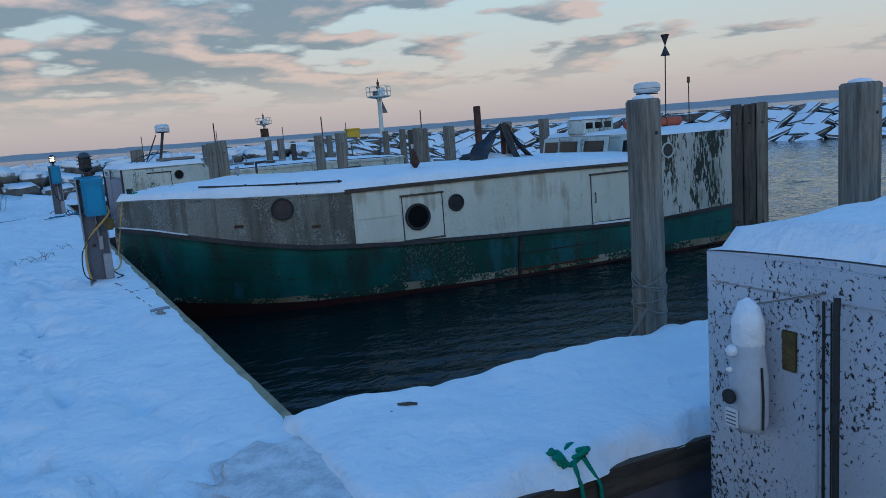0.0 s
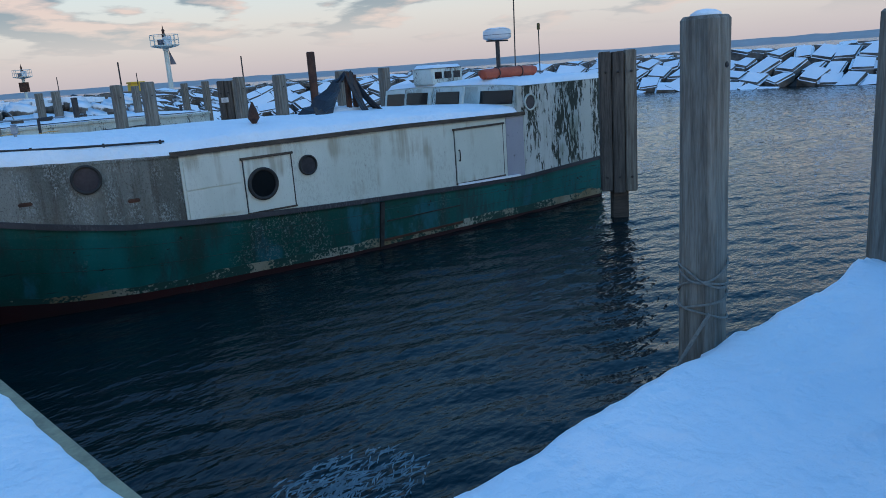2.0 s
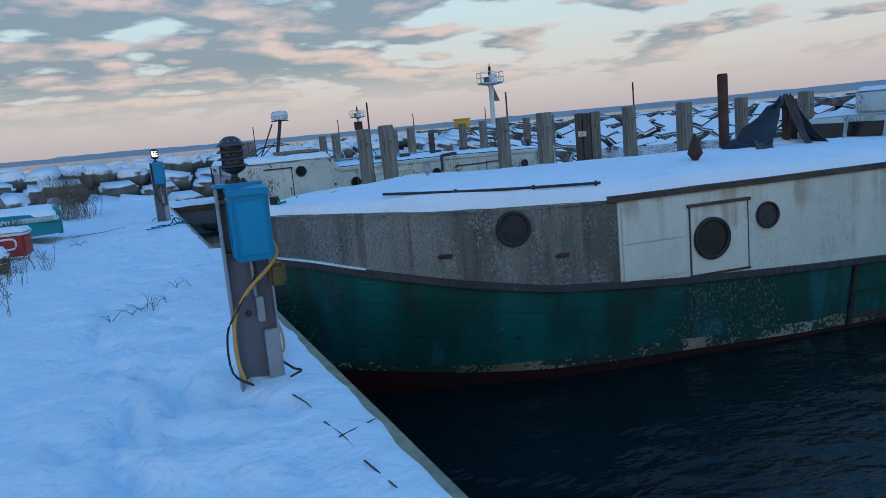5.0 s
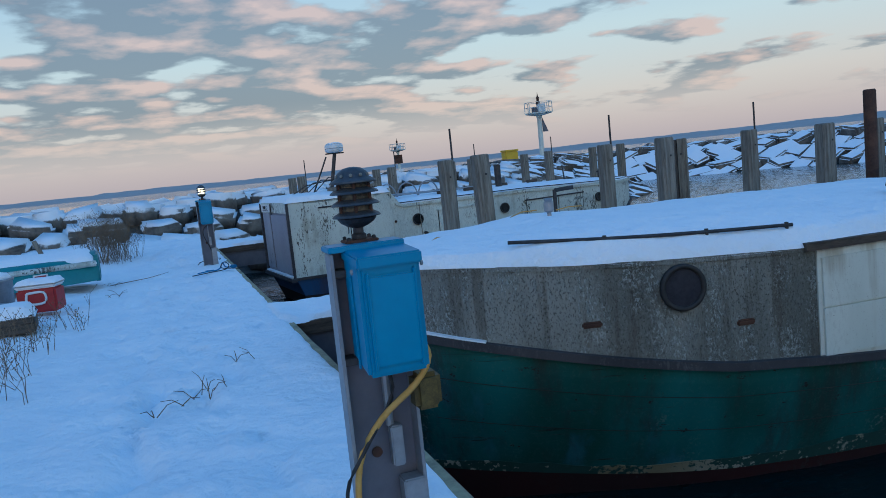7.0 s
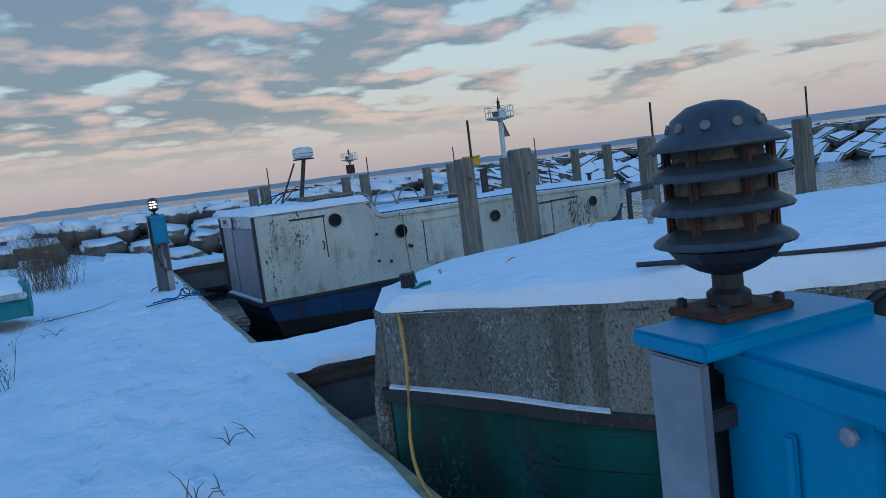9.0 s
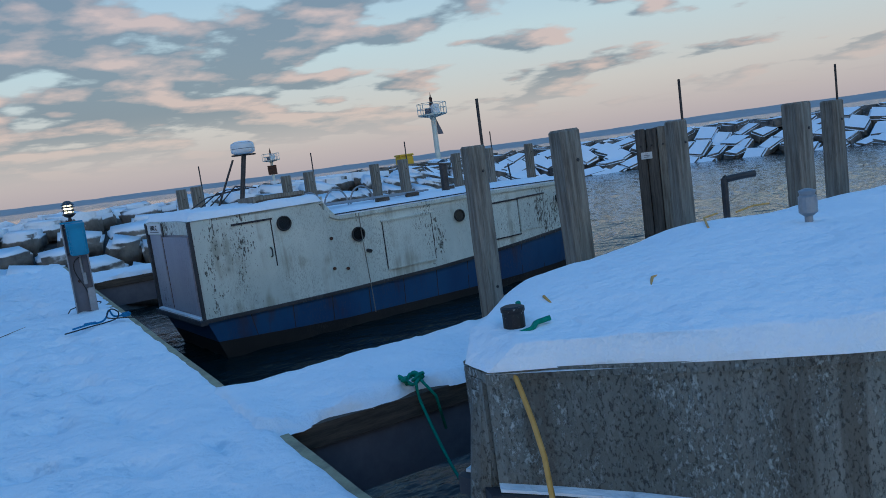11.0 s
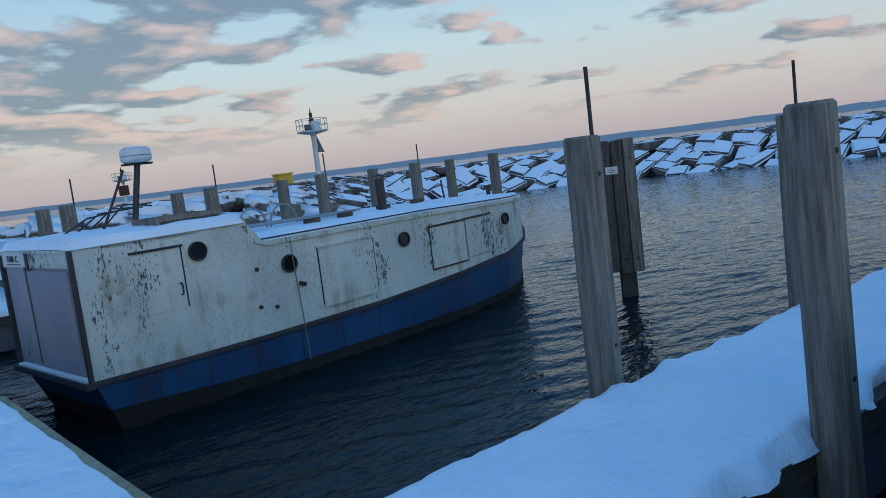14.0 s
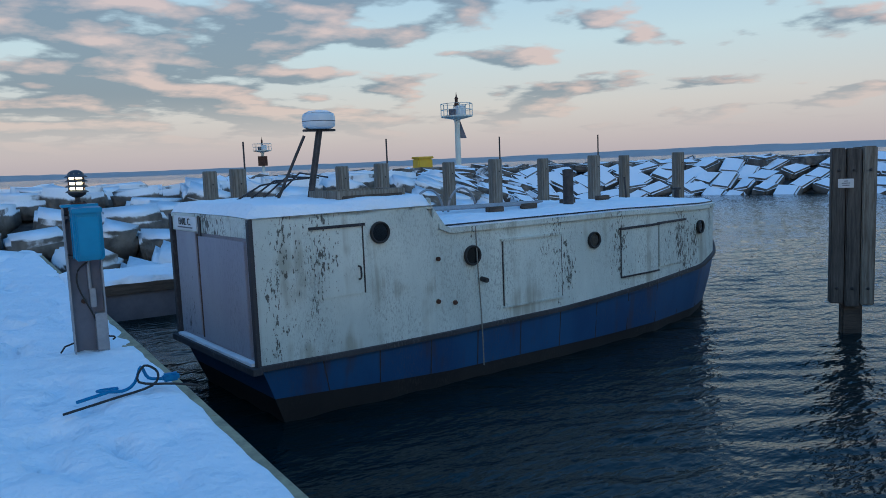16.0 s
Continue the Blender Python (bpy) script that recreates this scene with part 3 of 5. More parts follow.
def dolphin(x, y, top, turn, sign):
    ob = thing("mooring_dolphin", "cluster of tall dark timbers bolted together in the water", "piling", (x, y, SEA), "mooring dolphins")
    ob.rotation_euler = (0, 0, radians(turn))
    h = top - SEA
    for i, (px, py, w, lo, hi) in enumerate(((-0.22, 0, 0.2, 0.5, h), (0.0, 0.02, 0.21, 0.45, h - 0.01), (0.22, 0.03, 0.2, 0.48, h + 0.01), (-0.10, 0.24, 0.2, 0.5, h - 0.03), (0.13, 0.25, 0.2, 0.5, h))):
        bm = box(px, py, (lo + hi) / 2, w, 0.2, hi - lo, 0.018)
        part("timber", bm, PILE_DARK if i in (0, 1, 4) else TIMBER, ob)
    part("core_post", box(0.02, 0.12, -0.6, 0.3, 0.26, 2.4, 0.03), DARK_TIMBER, ob)
    for z in (0.75, h - 0.35):
        for px in (-0.22, 0.0, 0.22):
            part("bolt", lathe([(0.022, 0), (0.022, 0.02), (0.012, 0.026)], 8, pose(px, -0.1, z, 90)), DARK_STEEL, ob)
    if sign:
        part("sign_plate", box(-0.12, -0.11, h - 0.55, 0.22, 0.012, 0.14, 0.003), WHITE_PLASTIC, ob, "small pale notice plate")
        for k, wv in enumerate((0.05, 0.12, 0.1)):
            part("lettering_bar", box(-0.12, -0.118, h - 0.515 - 0.032 * k, wv, 0.004, 0.012), SHEET_STEEL, ob)


dolphin(11.85, 9.90, 1.55, -48, False)
dolphin(11.35, 22.80, 1.55, -50, True)


# ---- breakwater and distance ----
def mound_height(x, y):
    """Height of the near rock mound: it runs along the end of the quay and out to the beacon."""
    pts = [(-60, 40), (-14, 36), (-3, 39), (4, 40.5), (12, 43.5), (19, 50), (24, 54)]
    best, side = 1e9, 0
    for (ax, ay), (bx, by) in zip(pts, pts[1:]):
        dx, dy = bx - ax, by - ay
        t = max(0, min(1, ((x - ax) * dx + (y - ay) * dy) / (dx * dx + dy * dy)))
        d = math.hypot(x - ax - t * dx, y - ay - t * dy)
        if d < best:
            best = d
    return 1.15 - 0.42 * max(0.0, best - 2.2)


def bank_height(x, y):
    """Height of the far breakwater that closes the harbour."""
    pts = [(16, 70), (34, 68), (50, 58), (57, 42), (60, 22), (62, -20), (60, -70)]
    best = 1e9
    for (ax, ay), (bx, by) in zip(pts, pts[1:]):
        dx, dy = bx - ax, by - ay
        t = max(0, min(1, ((x - ax) * dx + (y - ay) * dy) / (dx * dx + dy * dy)))
        best = min(best, math.hypot(x - ax - t * dx, y - ay - t * dy))
    return 1.02 - 0.42 * max(0.0, best - 2.0)


def bed(name, x0, x1, y0, y1, step, fn, label):
    nu, nv = int((x1 - x0) / step), int((y1 - y0) / step)

    def P(s, t):
        x, y = x0 + (x1 - x0) * s, y0 + (y1 - y0) * t
        return (x, y, max(-3, min(fn(x, y), 9) - 0.62 + 0.15 * fractal(x * 0.6, y * 0.6)))
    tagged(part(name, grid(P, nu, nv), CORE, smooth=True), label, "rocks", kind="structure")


# Dark sheets under the boulders; their colour paints the shade in the gaps.
bed("mound_core", -62, 30, 29, 62, 1.0, mound_height, "stone core of the near mound, darkened as shade between boulders")
bed("breakwater_core", 8, 70, -70, 80, 1.6, bank_height, "stone core of the far breakwater, darkened as shade between boulders")

rng = random.Random(5)


def rock_bm(w, d, h, seed, bm=None, m=None):
    bm = bm or bmesh.new()
    r = bmesh.ops.create_cube(bm, size=1.0)
    vs = r["verts"]
    q = random.Random(seed)
    for v in vs:
        k = 0.94 if v.co.z > 0 else 1.0
        v.co = Vector((v.co.x * w * k * q.uniform(0.78, 1.12), v.co.y * d * k * q.uniform(0.78, 1.12), v.co.z * h * q.uniform(0.75, 1.2)))
    out = bmesh.ops.bevel(bm, geom=list({e for v in vs for e in v.link_edges}), offset=min(w, d, h) * 0.20, segments=2, affect="EDGES")
    allv = list({v for f in out["faces"] for v in f.verts} | {v for v in vs if v.is_valid})
    for v in allv:
        v.co += Vector((q.uniform(-1, 1), q.uniform(-1, 1), q.uniform(-1, 1))) * min(w, d) * 0.022
    if m is not None:
        bmesh.ops.transform(bm, matrix=m, verts=allv)
    return bm


variants = []
for k in range(14):
    bm = rock_bm(rng.uniform(1.7, 2.5), rng.uniform(1.3, 1.9), rng.uniform(0.6, 0.85), 40 + k)
    me = bpy.data.meshes.new("rock")
    bm.to_mesh(me)
    bm.free()
    me.materials.append(ROCK)
    for p in me.polygons:
        p.use_smooth = True
    variants.append(me)

spots = []
y = 30.0
while y < 60:
    x = -34.0
    while x < 27:
        px, py = x + rng.uniform(-0.45, 0.45), y + rng.uniform(-0.35, 0.35)
        h = mound_height(px, py)
        quayish = -2.4 < px < 9.0 and py < 33.4
        if h > -1.5 and not quayish:
            spots.append((px, py, h))
        x += 1.34 + 0.02 * (y - 30)
    y += 1.12
def laid(px, py, h, fn, size):
    """Pose of a slab bedded on the slope of a mound."""
    n = Vector((fn(px - 0.5, py) - fn(px + 0.5, py), fn(px, py - 0.5) - fn(px, py + 0.5), 1)).normalized()
    m = Matrix.Translation((px, py, h - 0.30 + rng.uniform(-0.07, 0.09))) @ Vector((0, 0, 1)).rotation_difference(n).to_matrix().to_4x4()
    return m @ pose(0, 0, 0, rng.uniform(-6, 6), rng.uniform(-6, 6), rng.uniform(-22, 22) + 180 * rng.randrange(2)) @ Matrix.Diagonal((size, size, 1, 1))


near = sorted(spots, key=lambda s: (s[0] - 4) ** 2 * 0.6 + (s[1] - 34) ** 2)
for px, py, h in near[:290]:
    ob = new("breakwater_rock", variants[rng.randrange(14)])
    ob.matrix_world = laid(px, py, h, mound_height, 0.66)
    tagged(ob, "angular grey boulder capped with snow on the breakwater", "rock", "breakwater rocks")


def rock_heap(name, spots, size, label, fn):
    V, F = [], []
    for px, py, h in spots:
        me = variants[rng.randrange(14)]
        m = laid(px, py, h, fn, size)
        k = len(V)
        V += [m @ v.co for v in me.vertices]
        F += [[k + i for i in p.vertices] for p in me.polygons]
    me = bpy.data.meshes.new(name)
    me.from_pydata(V, [], F)
    me.materials.append(ROCK)
    tagged(new(name, me), label, "rocks", kind="stuff")


rock_heap("mound_rocks", near[290:], 0.66, "snow-capped boulders of the near rock mound", mound_height)
far = []
y = -64.0
while y < 76:
    x = 12.0
    while x < 66:
        px, py = x + rng.uniform(-0.5, 0.5), y + rng.uniform(-0.4, 0.4)
        h = bank_height(px, py)
        if h > -1.6 and (px < 61 or py > 40):
            far.append((px, py, h))
        x += 1.8
    y += 1.55
rock_heap("breakwater_rocks", far, 0.98, "long breakwater of snow-capped boulders across the harbour", bank_height)


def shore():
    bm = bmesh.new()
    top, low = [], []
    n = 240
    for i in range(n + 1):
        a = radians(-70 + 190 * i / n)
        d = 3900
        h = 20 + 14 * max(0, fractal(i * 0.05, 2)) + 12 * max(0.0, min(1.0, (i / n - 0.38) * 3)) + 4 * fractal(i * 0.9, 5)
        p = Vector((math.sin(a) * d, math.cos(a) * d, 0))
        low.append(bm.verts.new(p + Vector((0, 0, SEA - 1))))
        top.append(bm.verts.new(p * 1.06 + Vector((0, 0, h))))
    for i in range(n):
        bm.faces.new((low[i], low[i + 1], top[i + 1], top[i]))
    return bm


# Distant haze comes from the pale material; the air itself is clear.
tagged(part("backdrop", shore(), SHORE), "low wooded shore across the lake, haze painted into its grey", "shore", kind="structure")


# ---- beacons on the breakwater ----
def beacon(x, y, z0, top, panel):
    ob = thing("beacon_tower", "white navigation light tower with a railed platform", "beacon", (x, y, z0), "beacons")
    h = top - z0
    s = h / 4.6
    ob.scale = (s, s, s)
    part("column", lathe([(0.26, -0.6), (0.26, 0.0), (0.17, 0.1), (0.15, 3.0), (0.24, 3.25)], 14), WHITE_OLD, ob)
    part("platform", lathe([(0.35, 3.2), (0.95, 3.32), (0.95, 3.40)], 8), WHITE_OLD, ob)
    for k in range(8):
        a = math.pi / 4 * k + math.pi / 8
        b = a + math.pi / 4
        p, q = Vector((0.92 * math.cos(a), 0.92 * math.sin(a), 3.36)), Vector((0.92 * math.cos(b), 0.92 * math.sin(b), 3.36))
        part("rail_post", tube([p, p + Vector((0, 0, 0.72))], 0.025, 6), WHITE_OLD, ob)
        for dz in (0.38, 0.72):
            part("rail_bar", tube([p + Vector((0, 0, dz)), q + Vector((0, 0, dz))], 0.02, 6), WHITE_OLD, ob)
    part("equipment_box", box(0.15, -0.1, 3.7, 0.5, 0.42, 0.55, 0.03), WHITE_PLASTIC, ob)
    part("control_box", box(-0.25, 0.1, 3.6, 0.3, 0.3, 0.4, 0.02), SHEET_STEEL, ob)
    part("lantern", lathe([(0.13, 3.95), (0.13, 4.1), (0.09, 4.14), (0.09, 4.34), (0.12, 4.37), (0.04, 4.5), (0.01, 4.75)], 12), RUST, ob, "dark red lantern")
    if panel:
        bm = bmesh.new()
        vs = [bm.verts.new(p) for p in ((0.2, -0.02, 3.1), (0.62, -0.02, 2.1), (0.2, -0.02, 2.1), (0.2, 0.02, 3.1), (0.62, 0.02, 2.1), (0.2, 0.02, 2.1))]
        for f in ((0, 1, 2), (5, 4, 3), (0, 3, 4, 1), (1, 4, 5, 2), (2, 5, 3, 0)):
            bm.faces.new([vs[i] for i in f])
        part("day_mark", bm, SHEET_STEEL, ob, "triangular grey day mark")
    else:
        part("day_mark", box(-0.1, -0.25, 2.3, 1.0, 0.05, 1.0, 0.01), RUST, ob, "square rusty day mark")
        part("hut", box(0, 0, 0.6, 0.9, 0.7, 1.0, 0.03), WHITE_PLASTIC, ob)


beacon(23.1, 52.3, 0.9, 5.35, True)
beacon(26.2, 95.7, 0.2, 4.95, False)
tagged(part("far_rock", rock_bm(5, 5, 3.2, 3), ROCK), "snowy rock footing far out by a beacon", "rock").location = (26.2, 95.7, -0.9)

grit = thing("grit_bin", "yellow plastic bin on the snowy rocks", "bin", (20.75, 52.3, 1.15))
part("body", box(0, 0, 0.35, 0.9, 0.7, 0.7, 0.05), YELLOW_BOX, grit)
part("lid", box(0, 0, 0.76, 1.0, 0.8, 0.12, 0.04), YELLOW_BOX, grit)


# ---- boats ----
class Boat:
    def __init__(self, name, label, start, slope, us, hs, rail, top, low, pinch):
        d = math.hypot(1, slope)
        self.S, self.e, self.n = Vector((*start, 0)), Vector((1 / d, slope / d, 0)), Vector((-slope / d, 1 / d, 0))
        self.us, self.hs, self.rail_t, self.top_t, self.low_t, self.pinch = us, hs, rail, top, low, pinch
        self.u1 = us[-1]
        self.counter = 0.0
        self.ob = thing(name, label, "boat", (0, 0, 0), "moored fishing tugs")

    def u(self, x):
        """Station at which the near side of the hull has this x."""
        u = (x - self.S.x) / self.e.x
        for _ in range(3):
            u = (x - self.S.x + self.n.x * self.hb(u)) / self.e.x
        return u

    def hb(self, u):
        w = [0.25, 0.5, 0.25]
        return sum(k * float(np.interp(u + o, self.us, self.hs)) for k, o in zip(w, (-0.18, 0, 0.18)))

    def rail(self, u):
        return float(np.interp(u, *self.rail_t))

    def top(self, u):
        return float(np.interp(u, *self.top_t))

    def low(self, u):
        return float(np.interp(u, *self.low_t))

    def half(self, u, z):
        h, r = self.hb(u), self.rail(u)
        if z < r:
            f = min(1.0, (r - z) / 1.6)
            h *= 1 - float(np.interp(u, *self.pinch)) * f ** 1.4
        return h

    def P(self, u, z, s=-1, off=0.0):
        h = self.half(u, z)
        under = self.counter * max(0.0, self.rail(u) - z) * max(0.0, 1 - u / 1.6)
        g = (self.half(u + 0.05, z) - self.half(u - 0.05, z)) / 0.1
        k = 1 / math.hypot(1, g)
        return self.S + self.e * (u + under - g * k * off) + self.n * s * (h + k * off) + Vector((0, 0, z))

    def C(self, u, w, z):
        return self.S + self.e * u + self.n * w + Vector((0, 0, z))

    def slab(self, u0, u1, z0, z1, s=-1, a=0.0, b=0.02, nu=None, nz=1):
        f0 = z0 if callable(z0) else (lambda u: z0)
        f1 = z1 if callable(z1) else (lambda u: z1)
        nu = nu or max(1, int(abs(u1 - u0) / 0.18))
        bm = bmesh.new()
        L = []
        for off in (a, b):
            L.append([[bm.verts.new(self.P(u0 + (u1 - u0) * i / nu, f0(u0 + (u1 - u0) * i / nu) + (f1(u0 + (u1 - u0) * i / nu) - f0(u0 + (u1 - u0) * i / nu)) * j / nz, s, off)) for j in range(nz + 1)] for i in range(nu + 1)])
        for A in L:
            for i in range(nu):
                for j in range(nz):
                    bm.faces.new((A[i][j], A[i + 1][j], A[i + 1][j + 1], A[i][j + 1]))
        A, B = L
        for i in range(nu):
            bm.faces.new((A[i][0], A[i + 1][0], B[i + 1][0], B[i][0]))
            bm.faces.new((A[i][nz], A[i + 1][nz], B[i + 1][nz], B[i][nz]))
        for j in range(nz):
            bm.faces.new((A[0][j], A[0][j + 1], B[0][j + 1], B[0][j]))
            bm.faces.new((A[nu][j], A[nu][j + 1], B[nu][j + 1], B[nu][j]))
        return bm

    def hull(self, z0, z1, name, mat, label=""):
        """Closed band of the hull between two sheer lines, both sides and both ends."""
        nu, nz = 60, 6
        bm = bmesh.new()
        V = {}
        for s in (-1, 1):
            for i in range(nu + 1):
                u = self.u1 * i / nu
                for j in range(nz + 1):
                    z = z0(u) + (z1(u) - z0(u)) * j / nz
                    V[s, i, j] = bm.verts.new(self.P(u, z, s))
        for s in (-1, 1):
            for i in range(nu):
                for j in range(nz):
                    bm.faces.new((V[s, i, j], V[s, i + 1, j], V[s, i + 1, j + 1], V[s, i, j + 1]))
        for i in (0, nu):
            for j in range(nz):
                bm.faces.new((V[-1, i, j], V[1, i, j], V[1, i, j + 1], V[-1, i, j + 1]))
        for j in (0, nz):
            for i in range(nu):
                bm.faces.new((V[-1, i, j], V[-1, i + 1, j], V[1, i + 1, j], V[1, i, j]))
        return part(name, bm, mat, self.ob, label, smooth=False)

    def facing(self, u, z, s=-1, off=0.0):
        p = self.P(u, z, s, off)
        out = (self.P(u, z, s, off + 0.1) - p).normalized()
        upv = Vector((0, 0, 1))
        m = Matrix.Identity(4)
        zax = out
        xax = upv.cross(zax).normalized()
        yax = zax.cross(xax)
        m.col[0][:3], m.col[1][:3], m.col[2][:3] = xax, yax, zax
        m.translation = p
        return m

    def porthole(self, x, z, r=0.17, s=-1, rim=True, glass=GLASS_DARK, proud=0.012):
        m = self.facing(self.u(x), z, s, proud)
        p = part("porthole", lathe([(r, -0.02), (r, 0.012), (r * 0.98, 0.016)], 24, m), glass, self.ob, "round dark porthole")
        prof = [(r * 0.84, 0.0), (r * 1.06, 0.0), (r * 1.06, 0.03), (r * 1.0, 0.042), (r * 0.86, 0.036)]
        bm = bmesh.new()
        seg = 28
        rings = [[bm.verts.new(m @ Vector((q * math.cos(2 * math.pi * i / seg), q * math.sin(2 * math.pi * i / seg), zz))) for i in range(seg)] for q, zz in prof]
        for k in range(len(rings)):
            A, B = rings[k], rings[(k + 1) % len(rings)]
            for i in range(seg):
                bm.faces.new((A[i], A[(i + 1) % seg], B[(i + 1) % seg], B[i]))
        part("rim", bm, RIM if rim else WHITE_OLD, p, smooth=True)
        return p

    def roof(self, u0, u1, z, camber, snow, mat, seed, inset=0.0, margin=-0.015):
        """Cambered roof with a black edge and the snow on it."""
        f = z if callable(z) else (lambda u: z)
        rise = camber if callable(camber) else (lambda u: camber)
        nu = max(6, int((u1 - u0) / 0.2))

        def Q(dz, ins):
            def g(s, t):
                u = u0 + (u1 - u0) * s
                h = max(0.02, self.hb(u) - ins)
                w = (2 * t - 1)
                return self.C(u, w * h, f(u) + dz + rise(u) * (1 - w ** 4) * min(1.0, h / 1.3))
            return g
        bm = shell(Q(0.0, -inset), Q(-0.04, -inset), nu, 10)
        part("roof", bm, mat, self.ob)
        L = u1 - u0
        bm = snow_slab(Q(0.006, margin), int(L / 0.1), 40, L, 2 * max(self.hs), snow, 0.015, 0.025, seed, 0.13)
        part("snow_cover", bm, SNOW, self.ob, "smooth blanket of snow", smooth=True)


def plank_lines(b, z, u0, u1, mat, name="plank_seam"):
    part(name, b.slab(u0, u1, z, lambda u: (z(u) if callable(z) else z) + 0.005, -1, -0.005, 0.003), mat, b.ob)


# The green and white tug: its stem by the quay, its tall after cabin out in the slip.
g = Boat("green_fishing_tug", "old green fishing tug with flaking cream topsides and snowy roof", (1.12, 13.7), -0.018,
         [0, 0.28, 0.8, 1.5, 2.4, 3.6, 4.75, 5.5, 8.5, 10.2, 12.55], [0.03, 0.32, 0.82, 1.15, 1.42, 1.58, 1.64, 1.70, 1.86, 1.99, 2.08],
         ([0, 0.5, 0.9, 1.9, 2.8, 4.3, 6.2, 8.5, 10.1, 12.5], [0.27, 0.20, 0.11, -0.11, -0.27, -0.40, -0.50, -0.60, -0.64, -0.55]),
         ([0, 0.8, 1.5, 2.4, 3.5, 7.3, 9.6, 12.6], [0.74, 0.73, 0.68, 0.635, 0.59, 0.58, 0.54, 0.52]),
         ([0, 1, 2, 3, 4.2, 6.1, 12.6], [-0.88, -1.02, -1.14, -1.20, -1.23, -1.28, -1.29]),
         ([0, 1, 3, 7, 12.6], [0.92, 0.72, 0.40, 0.16, 0.14]))
UC = g.u(11.18)
g.hull(lambda u: -2.2, lambda u: g.low(u) - 0.05, "hull_bottom", RED_HULL, "dark red bottom paint")
g.hull(lambda u: g.low(u), lambda u: g.rail(u), "hull", GREEN_HULL, "flaking green hull planking")
for s in (-1, 1):
    part("waterline_strip", g.slab(0.0, g.u1, lambda u: g.low(u) - 0.06, lambda u: g.low(u) + 0.03 + 0.055 * min(1.0, max(0.0, (u - 2.2) / 2)) + 0.05 * fractal(u * 3.1, 3), s, -0.02, 0.008), CRUST, g.ob, "pale crusted waterline")
    part("rubbing_strake", g.slab(-0.05, g.u1 + 0.05, lambda u: g.rail(u) - 0.035, lambda u: g.rail(u) + 0.035, s, -0.02, 0.06), RAIL, g.ob, "worn dark rubbing strake")
    part("bow_side", g.slab(0.0, g.u(4.66), lambda u: g.rail(u) + 0.03, g.top, s, -0.012, 0.0, 60, 3), GREY_SIDE, g.ob, "flaking grey plywood bow side")
    part("cabin_side", g.slab(g.u(4.66) + 0.004, UC, lambda u: g.rail(u) + 0.03, g.top, s, -0.06, 0.012, nz=3), CREAM, g.ob, "cream-painted cabin side")
    part("after_cabin_side", g.slab(UC + 0.004, g.u1, lambda u: g.rail(u) + 0.03, 1.05, s, -0.06, 0.02, nz=4), PEELED, g.ob, "badly peeling after cabin side")
    part("roof_edge", g.slab(g.u(4.55), UC + 0.02, lambda u: g.top(u) - 0.02, lambda u: g.top(u) + 0.045, s, -0.03, 0.05), DARK_TIMBER, g.ob, "black tarred roof edge")
    part("roof_edge", g.slab(0.02, g.u(4.55), lambda u: g.top(u) - 0.03, lambda u: g.top(u) + 0.01, s, -0.01, 0.012, 60), GREY_SIDE, g.ob)
for s in (-1, 1):
    part("strake_snow", g.slab(0.0, 0.95, lambda u: g.rail(u) + 0.036, lambda u: g.rail(u) + 0.048 + 0.014 * fractal(u * 5, 2), s, 0.0, 0.055), SNOW, g.ob)
part("stem_post", tube([g.C(-0.02, 0, -2.0), g.C(-0.04, 0, 0.2), g.C(0.03, 0, 0.66)], 0.05, 8), GREY_SIDE, g.ob)
for k, zz in enumerate((0.30, 0.62)):
    plank_lines(g, lambda u, q=zz: g.rail(u) * (1 - q) + g.low(u) * q, 0.6, g.u1 - 0.1, DARK_STEEL)
part("transom", box(0, 0, 0, 0.05, 4.10, 1.56, 0.0, Matrix.Translation(g.C(g.u1 - 0.03, 0, 0.25)) @ Matrix.Rotation(math.atan(-0.018), 4, "Z")), PEELED, g.ob)
crown = lambda u: float(np.interp(u, [0, 0.6, 2.0, 4.5, 7.0, 12], [0.0, 0.06, 0.20, 0.20, 0.13, 0.10]))
g.roof(0.0, UC + 0.02, g.top, crown, 0.11, GREY_SIDE, 1.3)
part("nose_plate", box(0, 0, 0, 0.05, 0.14, 0.52, 0.02, Matrix.Translation(g.C(0.02, 0, 0.47)) @ Matrix.Rotation(math.atan(-0.018), 4, "Z")), GREY_SIDE, g.ob)
g.roof(UC - 0.05, g.u1 + 0.05, lambda u: 1.05, 0.05, 0.08, WHITE_OLD, 2.3)
part("cabin_front", box(0, 0, 0, 0.05, 3.9, 0.56, 0.004, Matrix.Translation(g.C(UC + 0.02, 0, 0.79)) @ Matrix.Rotation(math.atan(-0.018), 4, "Z")), WHITE_OLD, g.ob)
